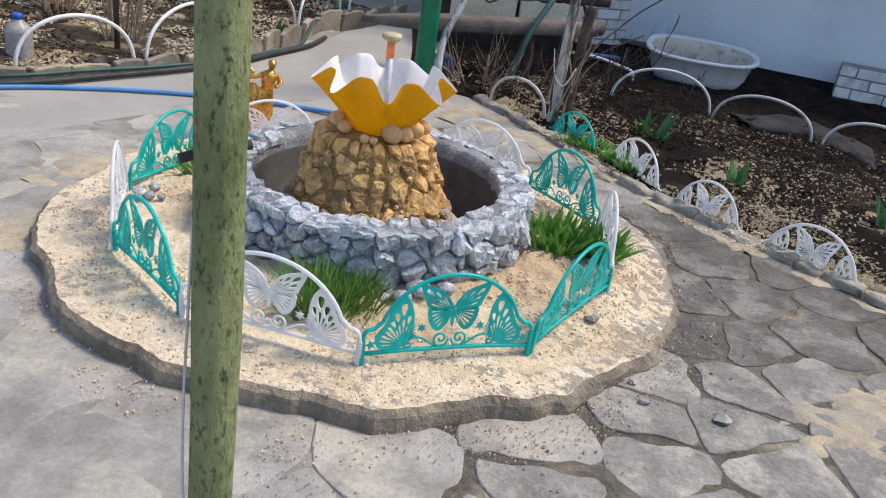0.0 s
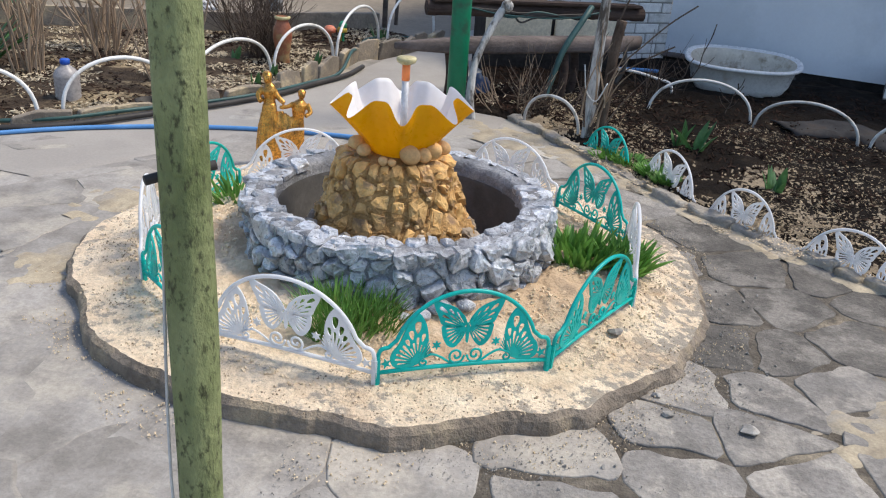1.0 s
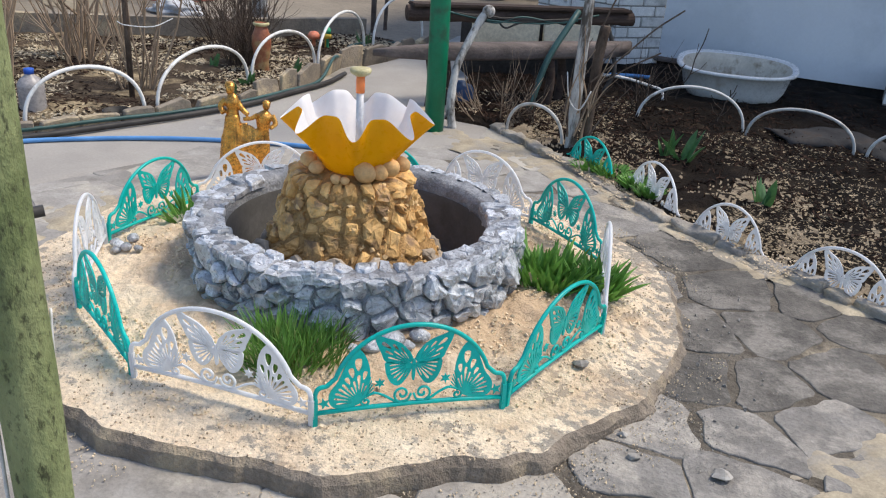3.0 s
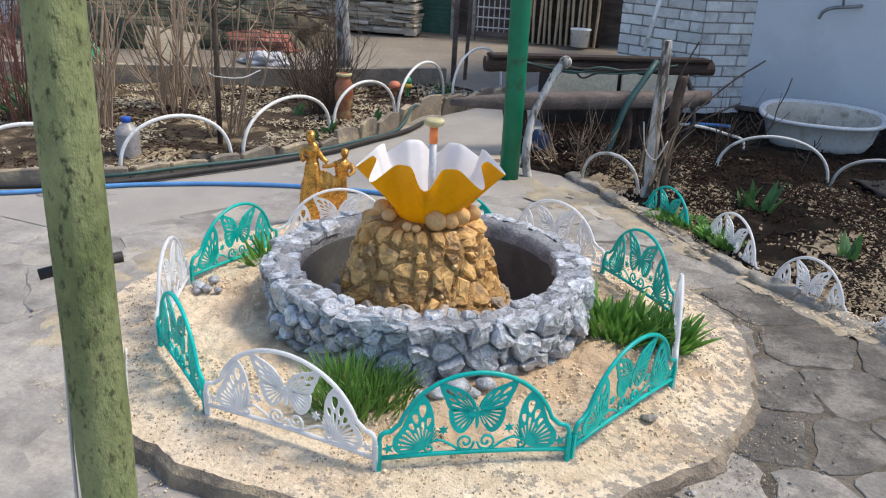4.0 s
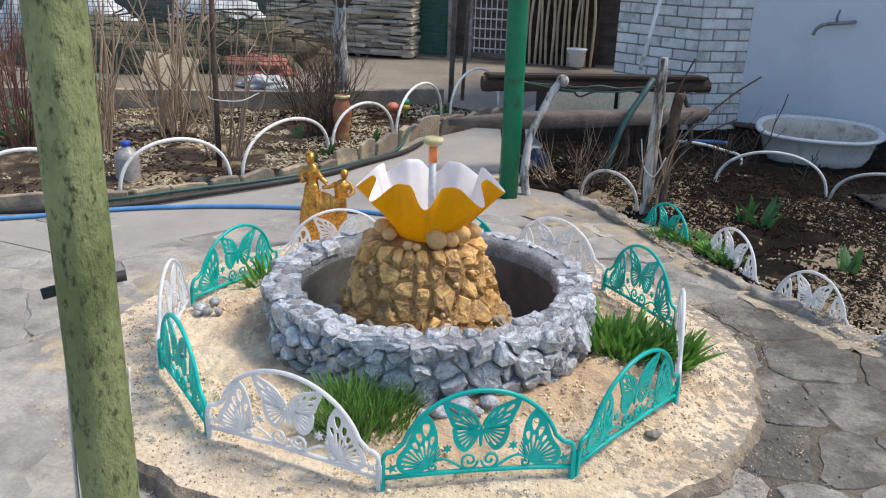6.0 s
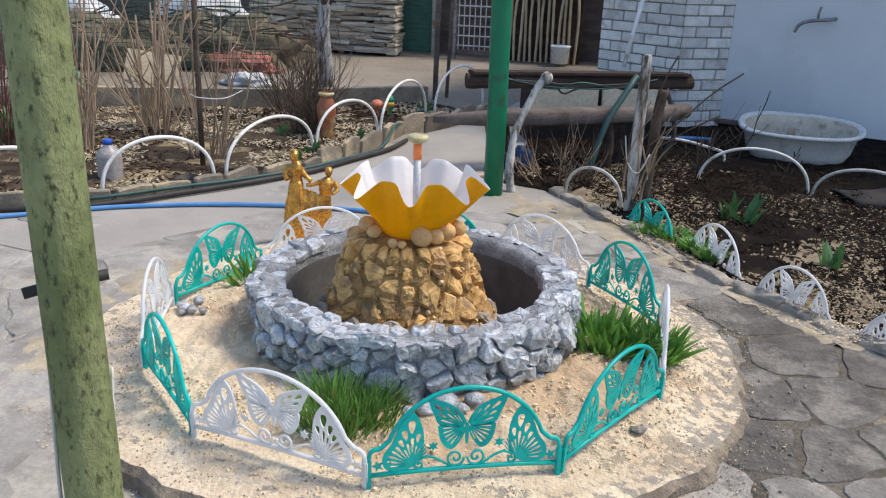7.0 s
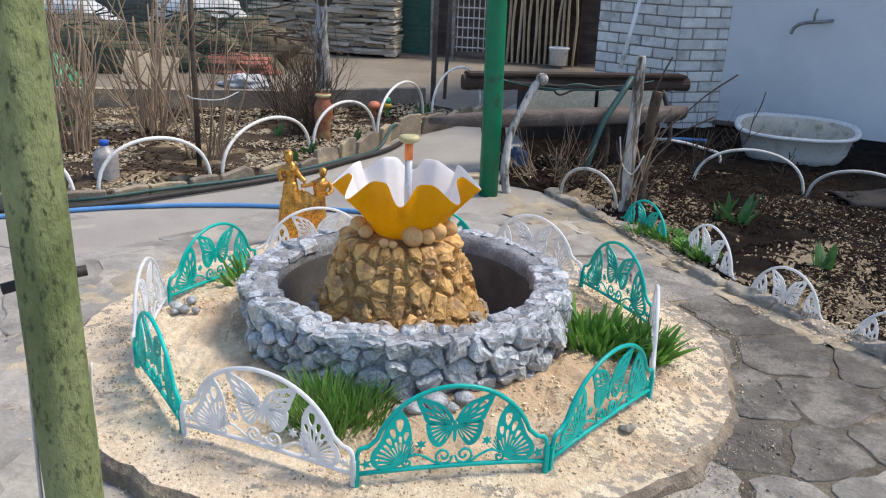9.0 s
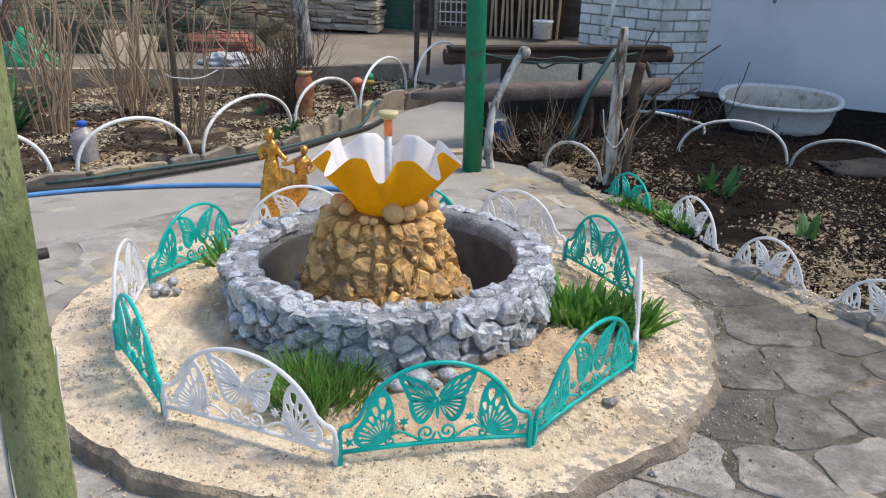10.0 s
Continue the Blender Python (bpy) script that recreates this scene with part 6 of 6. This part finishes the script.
for k in range(13):
    x = 1.86 + 0.085 * k
    bm = bmesh.new(); tube(bm, smooth_path([(x, 0.02, -0.03), (x + rk.uniform(-0.03, 0.03), 0.0, 0.6), (x + rk.uniform(-0.05, 0.05), 0.0, rk.uniform(1.0, 1.4))], 3), 0.022, 6); part("stake", bm, M_board, shed)
bm = bmesh.new(); box(bm, (1.8, 0.10, -0.03), (2.95, 0.14, 1.2)); part("side_board", bm, M_log, shed)
bucket = thing("bucket", "white plastic bucket standing in the yard", "bucket", at=Matrix.Translation((-0.84, 13.55, 0)) @ Matrix.Diagonal((1.08, 1.08, 1.08, 1)))
bm = bmesh.new(); lathe(bm, [(0.0, 0.0), (0.115, 0.0), (0.14, 0.23), (0.15, 0.235), (0.15, 0.255), (0.138, 0.255), (0.112, 0.02), (0.0, 0.02)], 28); part("body", bm, M_bucket, bucket, smooth=True)
bm = bmesh.new(); tube(bm, [(0.145 * math.cos(a), -0.145 * abs(math.sin(a)) * 0.4 - 0.05, 0.24 - 0.1 * math.sin(a)) for a in [math.pi * k / 12 for k in range(13)]], 0.004, 5); part("handle", bm, M_metal, bucket)
bm = bmesh.new(); tube(bm, [(-1.86, 9.5, -0.05), (-1.85, 9.5, 1.2), (-1.84, 9.5, 2.2)], 0.03, 12)
tagged(part("fence_post", bm, M_old, smooth=True), "dark round fence post behind the garden wall", "post")
bm = bmesh.new(); tube(bm, [(-1.78, 9.75, -0.05), (-1.74, 9.75, 1.2), (-1.72, 9.75, 2.2)], 0.022, 10)
tagged(part("fence_post", bm, M_old, smooth=True), "thin dark fence post behind the garden wall", "post")
bm = bmesh.new(); tube(bm, [(0.28, 8.25, 0.62), (0.42, 8.55, 1.4)], 0.02, 8)
tagged(part("white_stick", bm, M_hoop, smooth=True), "white stick leaning on the brick wall", "stick")
bm = bmesh.new(); box(bm, (-14, 0, -0.05), (8, 0.25, 2.6))
w = part("wall_yard", bm, M_old); w.location = (-1, 16.5, 0)
tagged(w, "dark weathered yard wall closing the back", "wall", kind="structure")

# wire mesh fence with heap behind it
vs, fs = [], []
A_, B_ = Vector((-9.5, 8.2, 0)), Vector((-4.3, 10.3, 0))
U_ = (B_ - A_).normalized(); N_ = Vector((-U_.y, U_.x, 0)) * 0.0022
for k in range(96):
    tri_box(vs, fs, A_ + (B_ - A_) * k / 95 + Vector((0, 0, 0.75)), Vector((0, 0, 0.75)), U_ * 0.0042, N_)
for k in range(26):
    tri_box(vs, fs, (A_ + B_) / 2 + Vector((0, 0, 0.02 + 0.058 * k)), (B_ - A_) / 2, Vector((0, 0, 0.0042)), N_)
tagged(new("wire_netting", raw("wire_netting", vs, fs, M_net)), "green wire netting fence in front of heaps", "netting", kind="stuff")


def heap(name, label, category, x, y, rx, ry, h, material, seed, crumple=0.25):
    bm = bmesh.new()
    bmesh.ops.create_icosphere(bm, subdivisions=4, radius=1)
    for v in bm.verts:
        v.co *= 1 + crumple * noise.noise(v.co * 2.3 + Vector((seed, 0, 0))) + crumple * 0.6 * noise.noise(v.co * 6 + Vector((0, seed, 0)))
        v.co = Vector((v.co.x * rx, v.co.y * ry, max(-0.05, v.co.z * h)))
    ob = part(name, bm, material, smooth=True)
    ob.location = (x, y, 0)
    return tagged(ob, label, category)


heap("tarpaulin", "crumpled pale grey tarpaulin over a heap", "tarpaulin", -8.3, 11.2, 1.2, 0.8, 1.1, M_tarp, 1)
heap("tarpaulin", "crumpled pale grey tarpaulin over a heap", "tarpaulin", -6.6, 12.6, 0.9, 0.6, 1.0, M_tarp, 2)
heap("brushwood", "dark heap of brushwood behind the netting", "brushwood", -7.2, 10.4, 1.5, 0.7, 0.55, M_twig, 3, 0.5)
heap("brushwood", "dark heap of brushwood behind the netting", "brushwood", -5.6, 11.4, 1.3, 0.7, 0.6, M_twig, 4, 0.5)
heap("red_sack", "faded red woven sack on the heap", "sack", -5.0, 10.75, 0.55, 0.35, 0.20, M_red, 5, 0.35)
heap("green_sack", "crumpled green sack behind the garden wall", "sack", -6.15, 8.45, 0.34, 0.2, 0.34, M_lgreen, 9, 0.35)
heap("sheet_scrap", "crumpled white sheet scrap on the ground", "sheet", -4.25, 9.55, 0.30, 0.2, 0.10, M_tarp, 6, 0.4)
for k in range(60):
    a = rk.uniform(-0.5, 0.5)
    p = Vector((rk.uniform(-8.5, -4.6), rk.uniform(10.0, 11.8), rk.uniform(0.1, 0.75)))
    if k == 0:
        bm = bmesh.new()
    tube(bm, [p, p + Vector((math.cos(a), math.sin(a), rk.uniform(-0.2, 0.2))) * 0.5, p + Vector((math.cos(a), math.sin(a), rk.uniform(-0.3, 0.2))) * rk.uniform(0.7, 1.3)], 0.012, 5)
tagged(part("brush_twigs", bm, M_bark), "loose cut branches lying over the heap", "branches", kind="stuff")
bm = bmesh.new(); box(bm, (-0.30, -0.015, 0.0), (0.30, 0.015, 0.37), 0.004)
ob = part("loose_board", bm, M_board); ob.matrix_world = Matrix.Translation((-4.97, 8.55, 0.06)) @ Matrix.Rotation(0.35, 4, "Z") @ Matrix.Rotation(radians(-25), 4, "X") @ Matrix.Rotation(0.14, 4, "Y")
tagged(ob, "pale wooden board leaning by the garden wall", "board")
bm = bmesh.new(); tube(bm, [(-6.2, 11.8, 0.98), (-4.2, 12.3, 0.95)], 0.03, 8)
tagged(part("green_pipe", bm, M_green, smooth=True), "long green pipe lying over the heap", "pipe")

# ---- bricks ----
brick_wall("wall_brick_left", (0.0, 9.02), (0.78, 8.45), 0.0, 3.0, 1, "white brick wall of the house corner")
brick_wall("wall_brick_right", (0.786, 8.455), (1.245, 8.725), 0.0, 3.0, 2, "white brick return beside the painted wall")
brick_wall("wall_brick_plinth", (3.12, 7.78), (4.4, 7.4), -0.06, 0.33, 3, "white brick plinth block at the house foot")

# ---- flagstones ----
rf = random.Random(17)
NEAR = [(1.33, 3.18), (1.03, 2.76), (1.20, 2.74), (1.11, 2.42), (1.36, 2.53), (1.56, 2.92), (0.82, 2.40), (0.76, 2.15), (1.15, 1.97), (1.50, 2.04), (0.42, 1.92), (0.43, 1.72), (0.76, 1.92), (1.03, 2.18), (1.71, 3.31),
        (1.90, 3.72), (1.25, 3.53), (1.54, 3.50), (1.52, 2.33), (-0.02, 1.66), (-0.45, 1.60), (1.02, 3.10), (1.88, 2.95), (1.82, 2.50), (1.08, 3.90), (0.92, 1.68), (1.32, 1.66), (0.64, 1.55), (0.22, 1.45), (1.75, 1.75), (0.72, 4.30)]
seeds = list(NEAR)
for i in range(-14, 16):
    for j in range(-6, 20):
        x, y = i * 0.38 + (0.19 if j % 2 else 0) + rf.uniform(-0.17, 0.17) - 0.5, j * 0.31 + rf.uniform(-0.14, 0.14)
        if rf.random() > (0.55 if x < -0.5 else 0.07) and min(math.dist((x, y), p) for p in NEAR) > 0.27:
            seeds.append((x, y))


bed_r_poly = BED_R + BED_R_BACK[::-1]
bed_l_poly = BED_L + BED_L_BACK[::-1]
count = 0
for x, y in sorted(seeds, key=lambda q: math.dist(q, (0.4, 1.8))):
    if math.dist((x, y), (CX, CY)) < 1.18 or inside(bed_r_poly, x, y) or inside(bed_l_poly, x, y) or y > 5.4 or y < -2.3 or count >= 300:
        continue
    poly = [(x - 0.7, y - 0.7), (x + 0.7, y - 0.7), (x + 0.7, y + 0.7), (x - 0.7, y + 0.7)]
    for x2, y2 in seeds:
        d = math.dist((x, y), (x2, y2))
        if 1e-6 < d < 1.3:
            gap = rf.uniform(0.002, 0.016) if x > 0.1 else rf.uniform(-0.002, 0.003)
            nx, ny = (x2 - x) / d, (y2 - y) / d
            poly = clip(poly, x + nx * (d / 2 - gap), y + ny * (d / 2 - gap), nx, ny)
    if len(poly) < 4:
        continue
    q = []
    for (x1, y1), (x2, y2) in zip(poly, poly[1:] + poly[:1]):          # uneven, rounded outline
        e = math.dist((x1, y1), (x2, y2))
        steps = max(1, int(e / 0.045))
        for t in [(i + 0.5) / steps for i in range(steps)]:
            mx, my = x1 + (x2 - x1) * t, y1 + (y2 - y1) * t
            k = 0.032 * noise.noise((mx * 7, my * 7, 3)) + 0.016 * noise.noise((mx * 22, my * 22, 5))
            q.append((x1 + (x2 - x1) * t + k * (y2 - y1) / max(e, 0.03), y1 + (y2 - y1) * t - k * (x2 - x1) / max(e, 0.03)))
    bm = bmesh.new()
    top_z = rf.uniform(-0.002, 0.004)
    tx, ty = rf.gauss(0, 0.006), rf.gauss(0, 0.006)
    rim_ = [bm.verts.new((a - x, b - y, -0.03)) for a, b in q]
    low = [bm.verts.new((a - x, b - y, top_z - 0.004 + tx * (a - x) + ty * (b - y))) for a, b in q]
    top = [bm.verts.new(((a - x) * 0.972, (b - y) * 0.972, top_z + tx * (a - x) + ty * (b - y))) for a, b in q]
    nq = len(q)
    for k in range(nq):
        bm.faces.new((rim_[k], rim_[(k + 1) % nq], low[(k + 1) % nq], low[k]))
        bm.faces.new((low[k], low[(k + 1) % nq], top[(k + 1) % nq], top[k])).smooth = True
    bm.faces.new(top)
    # stones in the band beside the plinth get the shadow-darkened colour
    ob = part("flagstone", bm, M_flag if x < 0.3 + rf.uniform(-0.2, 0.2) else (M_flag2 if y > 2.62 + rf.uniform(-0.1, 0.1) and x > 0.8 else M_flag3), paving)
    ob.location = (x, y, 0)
    count += 1
